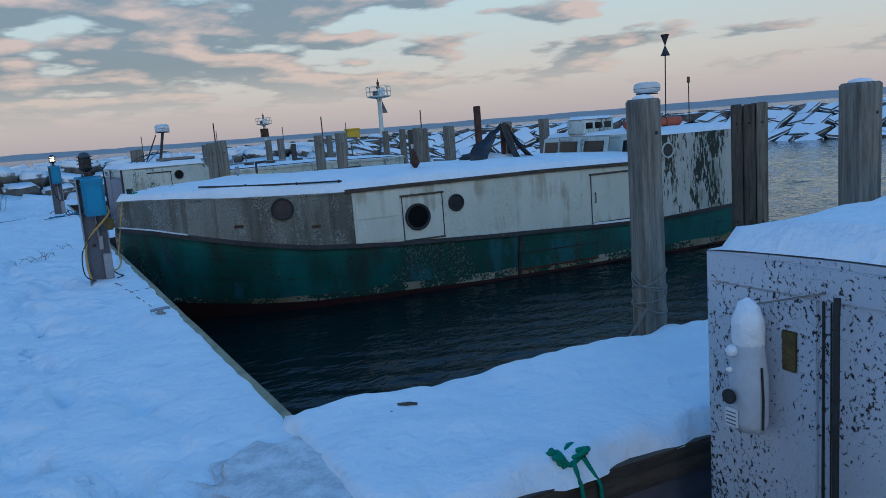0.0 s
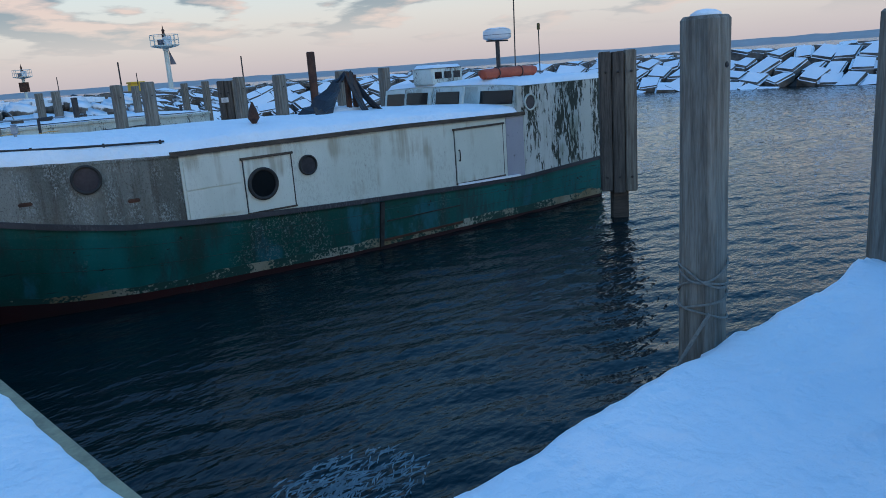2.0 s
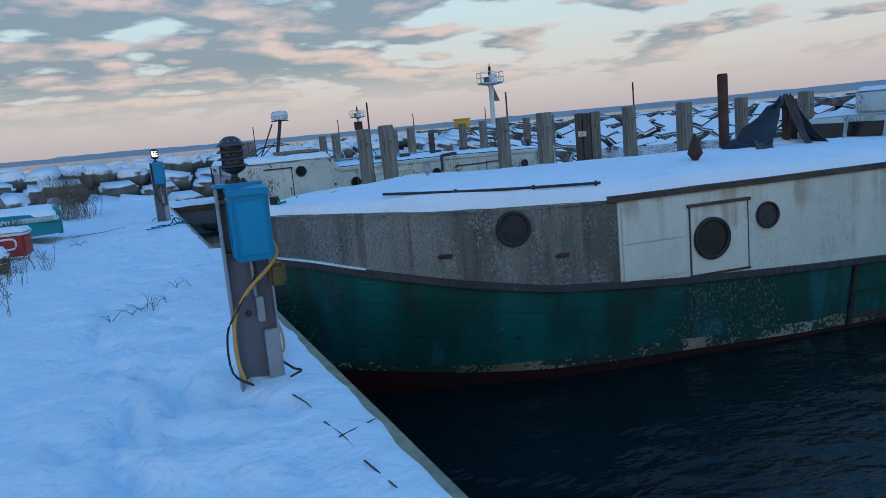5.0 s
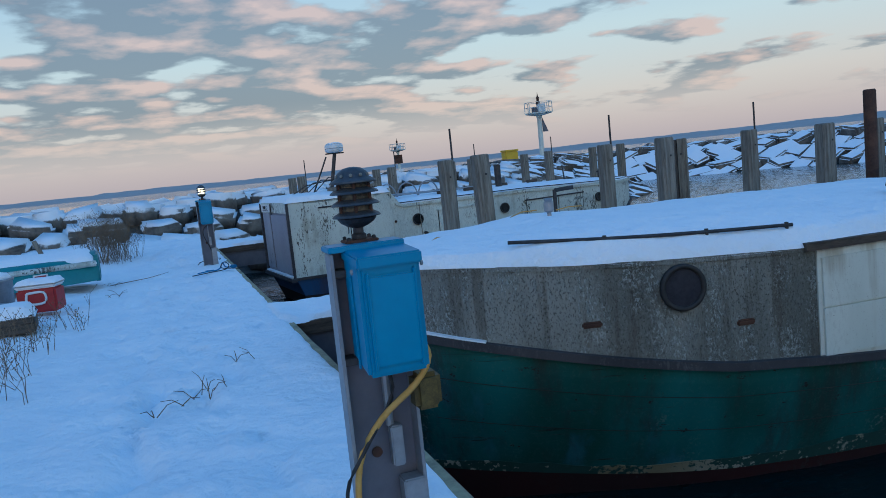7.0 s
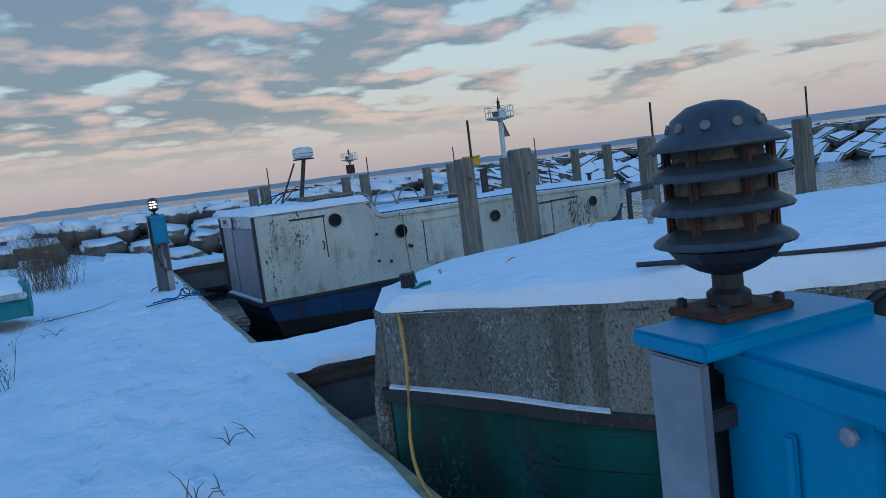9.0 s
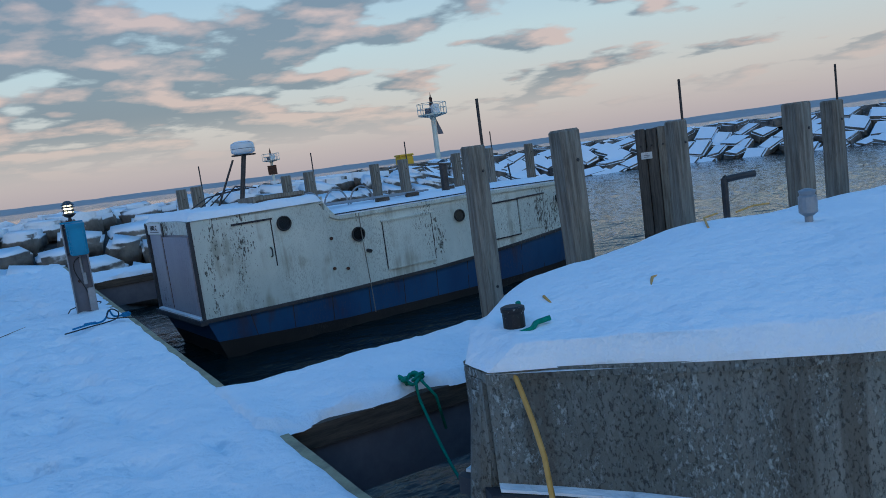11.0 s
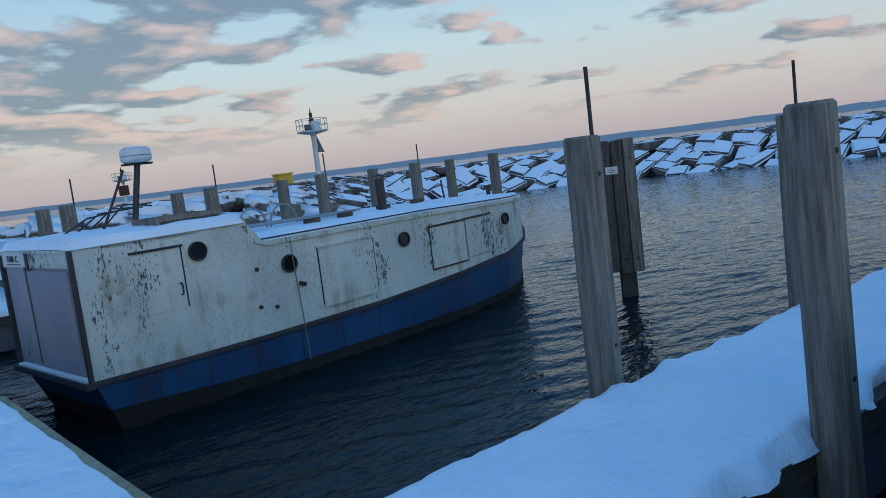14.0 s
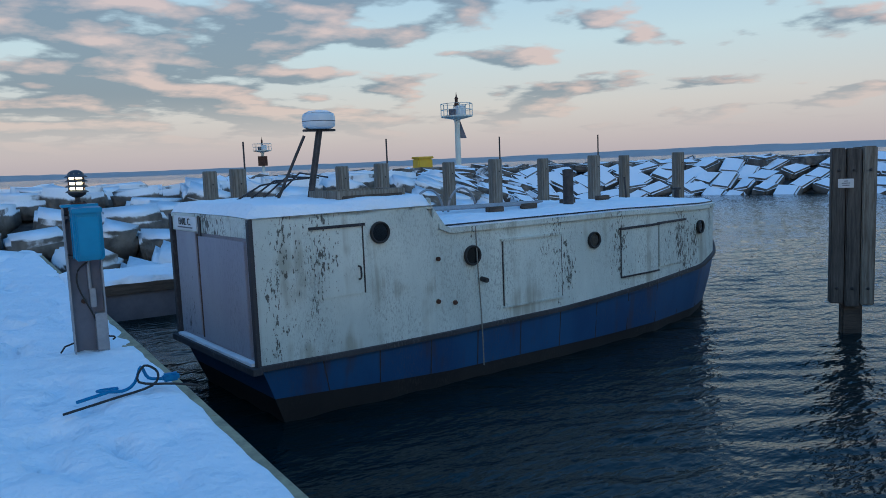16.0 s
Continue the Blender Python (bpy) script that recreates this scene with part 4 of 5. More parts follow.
# cabin front with its raked windows
for w0, w1 in ((-1.96, -0.92), (-0.84, 0.02), (0.08, 0.92), (1.0, 1.95)):
    u0 = UC - 0.12 - (0.30 if abs(w0 + w1) < 1.4 else 0.0)
    c = (w0 + w1) / 2
    zb, zt = 0.60 + 0.10 * (1 - (c / 2.0) ** 2), 1.05 + 0.04 * (1 - (c / 2.0) ** 2)
    win = part("cabin_window", box(0, 0, 0, 0.05, w1 - w0, zt - zb, 0.01, Matrix.Translation(g.C(u0 + 0.03, c, (zb + zt) / 2)) @ Matrix.Rotation(math.atan(-0.018), 4, "Z") @ Matrix.Rotation(radians(12), 4, "Y")), WHITE_OLD, g.ob, "white-framed cabin window")
    part("pane", box(0, 0, 0, 0.02, (w1 - w0) - 0.2, (zt - zb) * 0.6, 0.004, Matrix.Translation(g.C(u0 - 0.005, c, (zb + zt) / 2)) @ Matrix.Rotation(math.atan(-0.018), 4, "Z") @ Matrix.Rotation(radians(12), 4, "Y")), GLASS_DARK, win, "dark window pane")
part("window_return", g.slab(UC - 0.14, UC + 0.03, lambda u: g.top(u) + 0.03, 1.05, -1, -0.05, 0.0, 2), PEELED, g.ob)

# side doors and shutters
def framed(b, x0, x1, z0, z1, mat, name, a=0.012, t=0.02, trim=None, label="", foot=True):
    d = part(name, b.slab(b.u(x0), b.u(x1), z0, z1, -1, a - 0.01, a + t), mat, b.ob, label)
    if trim:
        part("head_trim", b.slab(b.u(x0) - 0.04, b.u(x1) + 0.04, z1 + 0.002, z1 + 0.035, -1, a - 0.01, a + t + 0.02), trim, d)
        part("edge_gap", b.slab(b.u(x1) + 0.002, b.u(x1) + 0.026, z0, z1, -1, a - 0.01, a + t * 0.4), DARK_STEEL, d)
        if not foot:
            return d
        part("foot_trim", b.slab(b.u(x0) - 0.02, b.u(x1) + 0.03, z0 - 0.028, z0 - 0.002, -1, a - 0.01, a + t + 0.006), trim, d)
        part("edge_gap", b.slab(b.u(x0) - 0.016, b.u(x0) - 0.002, z0, z1, -1, a - 0.01, a + t * 0.4), RAIL, d)
    return d


framed(g, 4.70, 5.50, 0.10, 0.50, CREAM, "upper_shutter")
framed(g, 4.70, 5.50, -0.31, 0.085, CREAM, "lower_shutter")
framed(g, 5.56, 6.30, -0.36, 0.40, CREAM, "side_door", trim=DARK_TIMBER, label="cream door with a large round opening")
g.porthole(5.82, 0.03, 0.225, proud=0.034)
g.porthole(6.58, 0.20, 0.145, glass=GLASS_GREY)
g.porthole(3.50, 0.42, 0.175, glass=GLASS_GREY)
g.porthole(11.36, 0.74, 0.15, rim=False, glass=GLASS_GREY)
framed(g, 9.50, 10.62, -0.52, 0.40, CREAM, "after_door", trim=DARK_TIMBER)
part("door_latch", tube([g.P(g.u(9.56), 0.05, -1, 0.04), g.P(g.u(9.56), 0.05, -1, 0.07), g.P(g.u(9.56), -0.12, -1, 0.07), g.P(g.u(9.56), -0.12, -1, 0.04)], 0.01, 6), DARK_STEEL, g.ob)
part("corner_board", g.slab(g.u(10.72), g.u(11.16), lambda u: g.rail(u) + 0.035, lambda u: g.top(u) - 0.03, -1, 0.0, 0.022), LILAC, g.ob, "bare grey corner board")
part("door_sill_snow", g.slab(g.u(9.5), g.u(11.0), lambda u: g.rail(u) + 0.036, lambda u: g.rail(u) + 0.07, -1, 0.0, 0.07), SNOW, g.ob)
patch = part("hull_patch", g.slab(g.u(7.9), g.u(9.62), -1.22, lambda u: g.rail(u) - 0.19, -1, -0.02, 0.035), GREEN_HULL, g.ob, "raised green hull plate")
part("patch_edge", g.slab(g.u(7.83), g.u(7.9), -1.34, lambda u: g.rail(u) - 0.06, -1, -0.02, 0.05), DARK_STEEL, patch)
part("patch_trim", g.slab(g.u(7.9), g.u(9.62), -1.26, -1.22, -1, -0.02, 0.045), RUST, patch)
part("patch_batten", g.slab(g.u(7.95), g.u(9.55), -0.93, -0.91, -1, 0.02, 0.045), DARK_STEEL, patch)
# scuppers
for x, z in ((2.81, 0.20), (4.02, 0.07)):
    part("scupper", box(0, 0, 0, 0.16, 0.05, 0.03, 0.012, g.facing(g.u(x), z, -1, 0.0)), RUST, g.ob)
# roof fittings
part("hand_rail", tube([g.C(g.u(x), -g.hb(g.u(x)) + 0.10, g.top(g.u(x)) + 0.19) for x in (2.3, 3.0, 3.7, 4.55)], 0.016, 6), DARK_STEEL, g.ob)
for x in (3.0, 3.8, 4.5):
    part("rail_stanchion", tube([g.C(g.u(x), -g.hb(g.u(x)) + 0.10, g.top(g.u(x)) + 0.02), g.C(g.u(x), -g.hb(g.u(x)) + 0.10, g.top(g.u(x)) + 0.215)], 0.016, 6), DARK_STEEL, g.ob)
part("mooring_bitt", lathe([(0.044, 0.6), (0.044, 0.895), (0.048, 0.90), (0.048, 0.915), (0.036, 0.92)], 16, Matrix.Translation((1.35, 13.74, 0.01))), BITT, g.ob, "dark iron mooring bitt")
part("vent_pipe", tube([(3.79, 14.73, 0.6), (3.79, 14.73, 1.11), (3.81, 14.72, 1.145), (3.97, 14.63, 1.16)], 0.022, 8), DARK_STEEL, g.ob, "bent black vent pipe")
part("mushroom_vent", lathe([(0.02, 0.65), (0.02, 0.97), (0.045, 0.99), (0.045, 1.07), (0.035, 1.08), (0.042, 1.10), (0.015, 1.11)], 14, Matrix.Translation((3.18, 13.72, 0.03))), GALV, g.ob)
part("spade_vent", lathe([(0.06, 0.66), (0.05, 0.74), (0.02, 0.76), (0.09, 0.86), (0.06, 0.98), (0.01, 1.1)], 10, Matrix.Translation((6.15, 12.55, 0.08))), RUST, g.ob)
for k, (x, y, dx, dy) in enumerate(((1.62, 13.85, 0.04, 0.1), (1.95, 13.6, 0.16, 0.1), (3.0, 14.2, 0.45, 0.32), (3.72, 14.6, 0.3, -0.02))):
    u = g.u(x)
    zz = g.top(u) + 0.115 + crown(u) * min(1.0, g.hb(u) / 1.3)
    part("straw", tube([(x, y, zz), (x + dx / 2, y + dy * 0.7, zz + 0.02), (x + dx, y + dy, zz + 0.012)], 0.0065, 6), YELLOW_HOSE, g.ob, "yellow scrap of cord")

# tarpaulin thrown over the hatch
tarp = thing("tarpaulin", "black tarpaulin draped over a frame on a snowy boat roof", "tarpaulin", (8.7, 13.9, 0.84))
tarp.scale = (1.1, 1, 1.12)


def sheet(ps, n=7, fold=0.03, seed=0):
    a, b, c, d = [Vector(p) for p in ps]

    def P(s, t):
        p = a.lerp(b, s).lerp(d.lerp(c, s), t)
        return p + Vector((fold * fractal(s * 6, t * 2, seed), fold * fractal(s * 5, t * 2, seed + 3), -0.06 * math.sin(math.pi * t) + fold * math.sin(s * 19)))
    return grid(P, n, n)


for k, ps in enumerate((((-0.45, -0.5, -0.02), (0.12, -0.12, 0.62), (0.18, -0.02, 0.62), (-0.7, 0.2, -0.02)),
                        ((0.12, -0.12, 0.62), (0.30, -0.12, 0.60), (0.42, -0.35, -0.05), (0.22, -0.45, -0.05)),
                        ((0.28, -0.1, 0.62), (0.32, 0.1, 0.58), (0.95, 0.1, -0.08), (0.75, -0.35, -0.08)),
                        ((-0.95, -0.75, 0.12), (-0.5, -0.6, -0.02), (0.1, -0.75, -0.10), (-0.95, -0.80, -0.12)))):
    bm = sheet(ps, 8, 0.03, k)
    ob = part("sheet_fold", bm, TARP, tarp)
    ob.modifiers.new("thick", "SOLIDIFY").thickness = 0.015
for x, h in ((0.18, 0.6), (0.32, 0.56)):
    part("frame_post", box(x, -0.1, h / 2 - 0.1, 0.08, 0.08, h + 0.2, 0.01), RUST, tarp)
part("drift", snow_slab(lambda s, t: (-0.45 + 1.0 * s, -0.3 + 0.7 * t, -0.12), 14, 8, 1.0, 0.7, 0.2, 0.05, 0.06, 4, 0.45), SNOW, tarp, "snow drift", True)


def radar(x, y, z0, z, r, label, lean=0.0):
    ob = thing("radar_scanner", label, "radar", (x, y, z0), "radar scanners")
    h = z - z0
    part("mast", tube([(lean, 0, -0.15), (0, 0, h - 0.16)], 0.045, 10), DARK_STEEL, ob, "black mast")
    part("bracket", box(0, 0, h - 0.15, r * 2.0, 0.1, 0.03, 0.006), DARK_STEEL, ob)
    part("dome", lathe([(r * 0.75, h - 0.13), (r * 0.98, h - 0.10), (r, h - 0.05), (r, h + 0.03), (r * 0.92, h + 0.075), (r * 0.5, h + 0.095)], 28), WHITE_PLASTIC, ob, "white radar dome", True)
    part("band", lathe([(r * 1.005, h - 0.035), (r * 1.008, h - 0.03), (r * 1.005, h - 0.025)], 28), SHEET_STEEL, ob)
    part("snow_cap", lathe([(r * 0.85, h + 0.082), (r * 0.6, h + 0.11), (0.02, h + 0.12)], 20), SNOW, ob, "", True)
    return ob


rd = radar(12.63, 13.38, 1.2, 2.10, 0.30, "white domed radar scanner on a short black mast")
part("topmark_pole", tube([(0.62, 0.07, -0.1), (0.67, 0.07, 1.75)], 0.014, 6), DARK_STEEL, rd)
part("topmark", lathe([(0.11, 1.50), (0.012, 1.72), (0.012, 1.74), (0.10, 1.98)], 14, Matrix.Translation((0.67, 0.07, 0.10))), DARK_STEEL, rd, "double-cone black top mark")
ant = thing("antenna", "thin whip antenna with a pale lamp head", "antenna", (13.55, 13.0, 1.15))
part("pole", tube([(0, 0, -0.05), (0, 0, 1.0)], 0.012, 6), DARK_STEEL, ant)
part("head", lathe([(0.03, 0.98), (0.035, 1.0), (0.035, 1.1), (0.02, 1.12)], 10), BRASS, ant)
raft = thing("life_raft_roll", "faded orange rolled raft strapped on a cabin roof", "raft", (11.95, 12.5, 1.22))
raft.scale = (1.25, 1, 1)
part("roll", tube([(-0.62, 0, 0.06), (-0.6, 0, 0.07), (-0.2, 0.01, 0.08), (0.3, 0, 0.085), (0.6, 0.02, 0.08), (0.63, 0.02, 0.07)], 0.10, 12), ORANGE, raft, "", True)
for x in (-0.3, 0.25):
    part("strap", tube([(x, 0.105 * math.cos(a), 0.085 + 0.105 * math.sin(a)) for a in [math.pi * k / 8 for k in range(17)]], 0.01, 5), DARK_STEEL, raft)
hatch = thing("roof_hatch_box", "small white windowed box on the after cabin roof", "hatch", (11.6, 14.2, 1.18))
part("body", box(0, 0, 0.13, 0.9, 0.6, 0.34, 0.02), WHITE_OLD, hatch)
for x in (-0.27, 0.0, 0.27):
    part("pane", box(x, -0.302, 0.15, 0.2, 0.01, 0.14, 0.003), GLASS_DARK, hatch)
part("snow_cap", snow_slab(lambda s, t: (-0.47 + 0.94 * s, -0.32 + 0.64 * t, 0.30), 10, 8, 0.94, 0.64, 0.06, 0.02, 0.02, 8, 0.12), SNOW, hatch, "", True)

# The blue and white tug: square stern by the quay, bow outwards.
b = Boat("blue_fishing_tug", "old blue fishing tug with stained white topsides and raised cabin", (2.13, 25.63), 0.107,
         [0, 1.8, 3.25, 5.5, 6.9, 8.5, 9.4, 10.0, 10.35, 10.5], [1.31, 1.42, 1.46, 1.55, 1.52, 1.36, 1.02, 0.58, 0.24, 0.06],
         ([0, 1.2, 2.7, 4.7, 6.1, 8.4, 9.6, 10.5], [-0.68, -0.69, -0.69, -0.66, -0.59, -0.46, -0.30, -0.08]),
         ([0, 2.3, 2.55, 6, 9.6, 10.5], [1.02, 1.02, 0.66, 0.65, 0.55, 0.54]),
         ([0, 2.65, 6, 10.5], [-1.08, -1.21, -1.24, -1.25]),
         ([0, 3, 7, 9, 10.5], [0.22, 0.12, 0.14, 0.4, 0.7]))
b.counter = 0.4
b.hull(lambda u: -2.2, lambda u: b.low(u) - 0.002, "hull_bottom", LOW_BLACK, "black lower hull")
b.hull(lambda u: b.low(u), lambda u: b.rail(u), "hull", BLUE_HULL, "blue hull plating")
for s in (-1, 1):
    part("rubbing_strake", b.slab(-0.03, b.u1 + 0.02, lambda u: b.rail(u) - 0.03, lambda u: b.rail(u) + 0.03, s, -0.02, 0.05), RAIL, b.ob, "worn dark rubbing strake")
    part("cabin_side", b.slab(0.0, 2.42, lambda u: b.rail(u) + 0.03, b.top, s, -0.06, 0.0, 24, 3), WHITE_OLD, b.ob, "stained white after cabin side")
    part("topside", b.slab(2.424, b.u1, lambda u: b.rail(u) + 0.03, b.top, s, -0.06, -0.004, 44, 3), WHITE_OLD, b.ob, "stained white topside")
    part("roof_edge", b.slab(2.5, b.u1 + 0.02, lambda u: b.top(u) - 0.02, lambda u: b.top(u) + 0.05, s, -0.03, 0.03), WHITE_OLD, b.ob)
    part("edge_pipe", tube([b.P(2.6 + (b.u1 - 2.7) * i / 24, b.top(2.6 + (b.u1 - 2.7) * i / 24) + 0.085, s, -0.02) for i in range(25)], 0.012, 6), DARK_STEEL, b.ob)
for k in range(12):
    u = 0.75 + k * 0.78
    part("plate_seam", b.slab(u, u + 0.018, lambda q: b.low(q) + 0.0, lambda q: b.rail(q) - 0.03, -1, -0.01, 0.005, 1), DARK_STEEL, b.ob)
rz = Matrix.Rotation(math.atan(0.107), 4, "Z")


def stern(b, name, w0, w1, z0, z1, mat, t=0.03, out=0.0, parent=None, label=""):
    return part(name, box(0, 0, 0, t, w1 - w0, z1 - z0, 0.004, Matrix.Translation(b.C(-out - t / 2, (w0 + w1) / 2, (z0 + z1) / 2)) @ Matrix.Rotation(math.atan2(b.e.y, b.e.x), 4, "Z")), mat, parent or b.ob, label)


stern(b, "transom", -1.30, 1.30, -0.66, 1.05, LILAC, 0.05, -0.05)
stern(b, "stern_door", -1.12, 0.32, -0.58, 0.76, LILAC, 0.03, 0.003, label="dull lilac sliding stern door")
stern(b, "stern_door", 0.42, 1.14, -0.55, 0.80, LILAC, 0.03, 0.003)
stern(b, "door_gap", 0.33, 0.40, -0.58, 0.78, RUST, 0.02, 0.003)
stern(b, "head_board", -1.3, 1.3, 0.80, 1.02, WHITE_OLD, 0.03, 0.004)
nb = stern(b, "name_board", 0.28, 1.12, 0.82, 1.0, WHITE_PLASTIC, 0.02, 0.036, label="white name board with dark lettering")
stern(b, "board_gap", 0.16, 0.24, 0.76, 1.02, DARK_STEEL, 0.02, 0.036)
stern(b, "corner_post", -1.33, -1.25, -0.66, 1.02, RAIL, 0.05, 0.0)
stern(b, "corner_post", 1.24, 1.33, -0.66, 1.02, RAIL, 0.06, 0.0)
stern(b, "stern_strake", -1.36, 1.36, -0.74, -0.66, RAIL, 0.12, 0.0)
stern(b, "strake_snow", -1.25, 1.2, -0.658, -0.62, SNOW, 0.09, 0.0)
tx = bpy.data.curves.new("lettering", "FONT")
tx.body, tx.size, tx.extrude, tx.align_x, tx.align_y = "EARL C.", 0.13, 0.003, "CENTER", "CENTER"
tx.materials.append(DARK_STEEL)
to = new("lettering", tx)
to.parent = nb
to.matrix_world = Matrix.Translation(b.C(-0.061, 0.70, 0.925)) @ Matrix.Rotation(math.atan(0.107) - math.pi / 2, 4, "Z") @ Matrix.Rotation(math.pi / 2, 4, "X")
stern(b, "small_lettering_bar", 0.42, 0.98, 0.845, 0.862, SHEET_STEEL, 0.006, 0.056, nb)
b.roof(2.5, b.u1 - 0.02, b.top, 0.07, 0.08, WHITE_OLD, 4.1)
b.roof(-0.05, 2.42, lambda u: 1.02, 0.02, 0.13, WHITE_OLD, 5.1)
for s in (-1, 1):
    bm = bmesh.new()
    ps = [b.P(2.42, 1.0, s, o) for o in (0.0, -0.05)] + [b.P(2.42, 0.66, s, o) for o in (0.0, -0.05)] + [b.P(2.68, 0.66, s, o) for o in (0.0, -0.05)]
    v = [bm.verts.new(p) for p in ps]
    for f in ((0, 2, 4), (1, 5, 3), (0, 1, 3, 2), (2, 3, 5, 4), (4, 5, 1, 0)):
        bm.faces.new([v[i] for i in f])
    part("cabin_brace", bm, WHITE_OLD, b.ob)
stern_front = part("cabin_front", box(0, 0, 0, 0.05, 2.75, 0.5, 0.004, Matrix.Translation(b.C(2.42, 0, 0.86)) @ rz), WHITE_OLD, b.ob)
for x, z, r in ((3.875, 0.742, 0.128), (5.30, 0.31, 0.13), (7.64, 0.305, 0.12), (10.64, 0.25, 0.115)):
    b.porthole(x, z, r)
framed(b, 2.98, 3.63, 0.02, 0.84, WHITE_OLD, "side_door", 0.0, 0.012, RAIL, foot=False)
part("door_handle", tube([b.P(b.u(3.56), 0.36, -1, 0.02), b.P(b.u(3.57), 0.34, -1, 0.06), b.P(b.u(3.57), 0.22, -1, 0.06), b.P(b.u(3.56), 0.20, -1, 0.02)], 0.012, 6), DARK_STEEL, b.ob)
framed(b, 5.85, 6.94, -0.46, 0.45, WHITE_OLD, "net_door", 0.0, 0.025, WHITE_OLD, "large stained white side hatch")
framed(b, 8.3, 9.25, -0.34, 0.40, WHITE_OLD, "fore_door", 0.0, 0.02, RAIL)
framed(b, 9.29, 10.08, -0.30, 0.41, WHITE_OLD, "fore_door", 0.0, 0.02, RAIL, foot=False)
for x, z in ((4.74, 0.32), (4.99, -0.29), (4.72, -0.24)):
    part("exhaust_port", lathe([(0.03, -0.01), (0.03, 0.03), (0.02, 0.034)], 10, b.facing(b.u(x), z)), RUST, b.ob)
part("discharge_spout", tube([b.P(b.u(5.46), -0.03, -1, 0.0), b.P(b.u(5.46), -0.04, -1, 0.12)], 0.035, 10), DARK_STEEL, b.ob)
part("hanging_line", tube([b.P(b.u(5.36), 0.70, -1, 0.03), b.P(b.u(5.36), 0.1, -1, 0.055), b.P(b.u(5.38), -0.5, -1, 0.07), b.P(b.u(5.42), -1.22, -1, 0.08)], 0.009, 6), ROPE_GREY, b.ob)
part("exhaust_stack", lathe([(0.085, 0.62), (0.085, 1.32), (0.09, 1.33), (0.09, 1.37), (0.05, 1.38)], 16, Matrix.Translation((7.93, 25.55, 0))), DARK_STEEL, b.ob, "black exhaust stack")
part("stack_hood", lathe([(0.11, 1.42), (0.11, 1.43), (0.02, 1.47)], 14, Matrix.Translation((7.93, 25.55, 0))), DARK_STEEL, b.ob)
hat = part("roof_hatch", box(0, 0, 0, 0.9, 0.8, 0.10, 0.01, Matrix.Translation(b.C(1.75, -0.70, 1.15)) @ rz), DARK_TIMBER, b.ob, "open timber hatch coaming")
for dw in (-0.9, -0.2):
    part("coaming_board", box(0, 0, 0, 1.0, 0.06, 0.14, 0.005, Matrix.Translation(b.C(1.75, dw - 0.15, 1.19)) @ rz), TIMBER, hat)
for du in (1.28, 2.22):
    part("coaming_board", box(0, 0, 0, 0.06, 0.7, 0.14, 0.005, Matrix.Translation(b.C(du, -0.70, 1.19)) @ rz), TIMBER, hat)
radar(3.78, 25.88, 1.1, 2.22, 0.225, "white radar dome on a leaning black mast", -0.22)
part("mast_brace", tube([b.C(1.1, 0.3, 1.15), b.C(1.45, 0.1, 2.0)], 0.02, 6), DARK_STEEL, b.ob)
for k in range(4):
    part("folded_antenna", tube([b.C(0.6 + 0.2 * k, 0.7, 1.12), b.C(1.0 + 0.2 * k, 0.6, 1.35 + 0.05 * k), b.C(1.5 + 0.15 * k, 0.4, 1.42)], 0.014, 6), DARK_STEEL, b.ob)
for k in range(3):
    part("roof_hoop", tube([b.C(3.0 + 0.5 * k + 0.28 * math.cos(a), 0.3 - 0.2 * k, 0.80 + 0.36 * math.sin(a)) for a in [math.pi * q / 10 for q in range(11)]], 0.018, 6), GALV, b.ob)
for k in range(4):
    part("roof_pipe", tube([b.C(2.9, -0.1 - 0.18 * k, 0.90), b.C(5.6 - 0.2 * k, -0.25 - 0.12 * k, 0.86)], 0.022, 6), GALV, b.ob)
for u, w in ((4.1, -0.6), (4.9, -0.5), (6.0, -0.3), (7.0, -0.2)):
    part("roof_block", box(0, 0, 0, 0.3, 0.1, 0.08, 0.01, Matrix.Translation(b.C(u, w - 0.15, 0.84)) @ rz), DARK_TIMBER, b.ob)
part("bow_bitt", lathe([(0.05, 0.6), (0.05, 0.85), (0.09, 0.86), (0.09, 0.9)], 12, Matrix.Translation(b.C(9.4, -0.2, 0))), DARK_STEEL, b.ob)
part("bow_pin", tube([b.C(8.6, 0.4, 0.7), b.C(8.55, 0.4, 1.15)], 0.02, 6), DARK_STEEL, b.ob)

# The white steel tug at the first pier.
w = Boat("white_steel_tug", "white rust-speckled steel boat with snow on its roof", (2.42, 0.84), -0.02,
         [0, 3, 6, 8.5, 9.6], [1.43, 1.48, 1.48, 1.2, 0.1], ([0, 10], [-0.75, -0.6]), ([0, 10], [0.95, 0.95]), ([0, 10], [-1.3, -1.3]), ([0, 10], [0.15, 0.4]))
w.hull(lambda u: -2.2, lambda u: w.rail(u), "hull", SPECKLED)
w.hull(lambda u: w.rail(u) + 0.002, lambda u: w.top(u), "topside", SPECKLED)
w.roof(0.002, 9.5, w.top, 0.03, 0.10, SPECKLED, 6.3, 0.0, -0.004)
stern(w, "top_flange", -1.42, 1.42, 0.83, 0.95, SPECKLED, 0.012, 0.0)
stern(w, "stern_panel", 0.90, 1.40, -0.7, 0.826, SPECKLED, 0.010, 0.0)
stern(w, "panel_seam", 0.872, 0.884, -0.7, 0.826, DARK_STEEL, 0.006, 0.0)
stern(w, "panel_seam", 0.844, 0.850, -0.7, 0.826, DARK_STEEL, 0.006, 0.0)
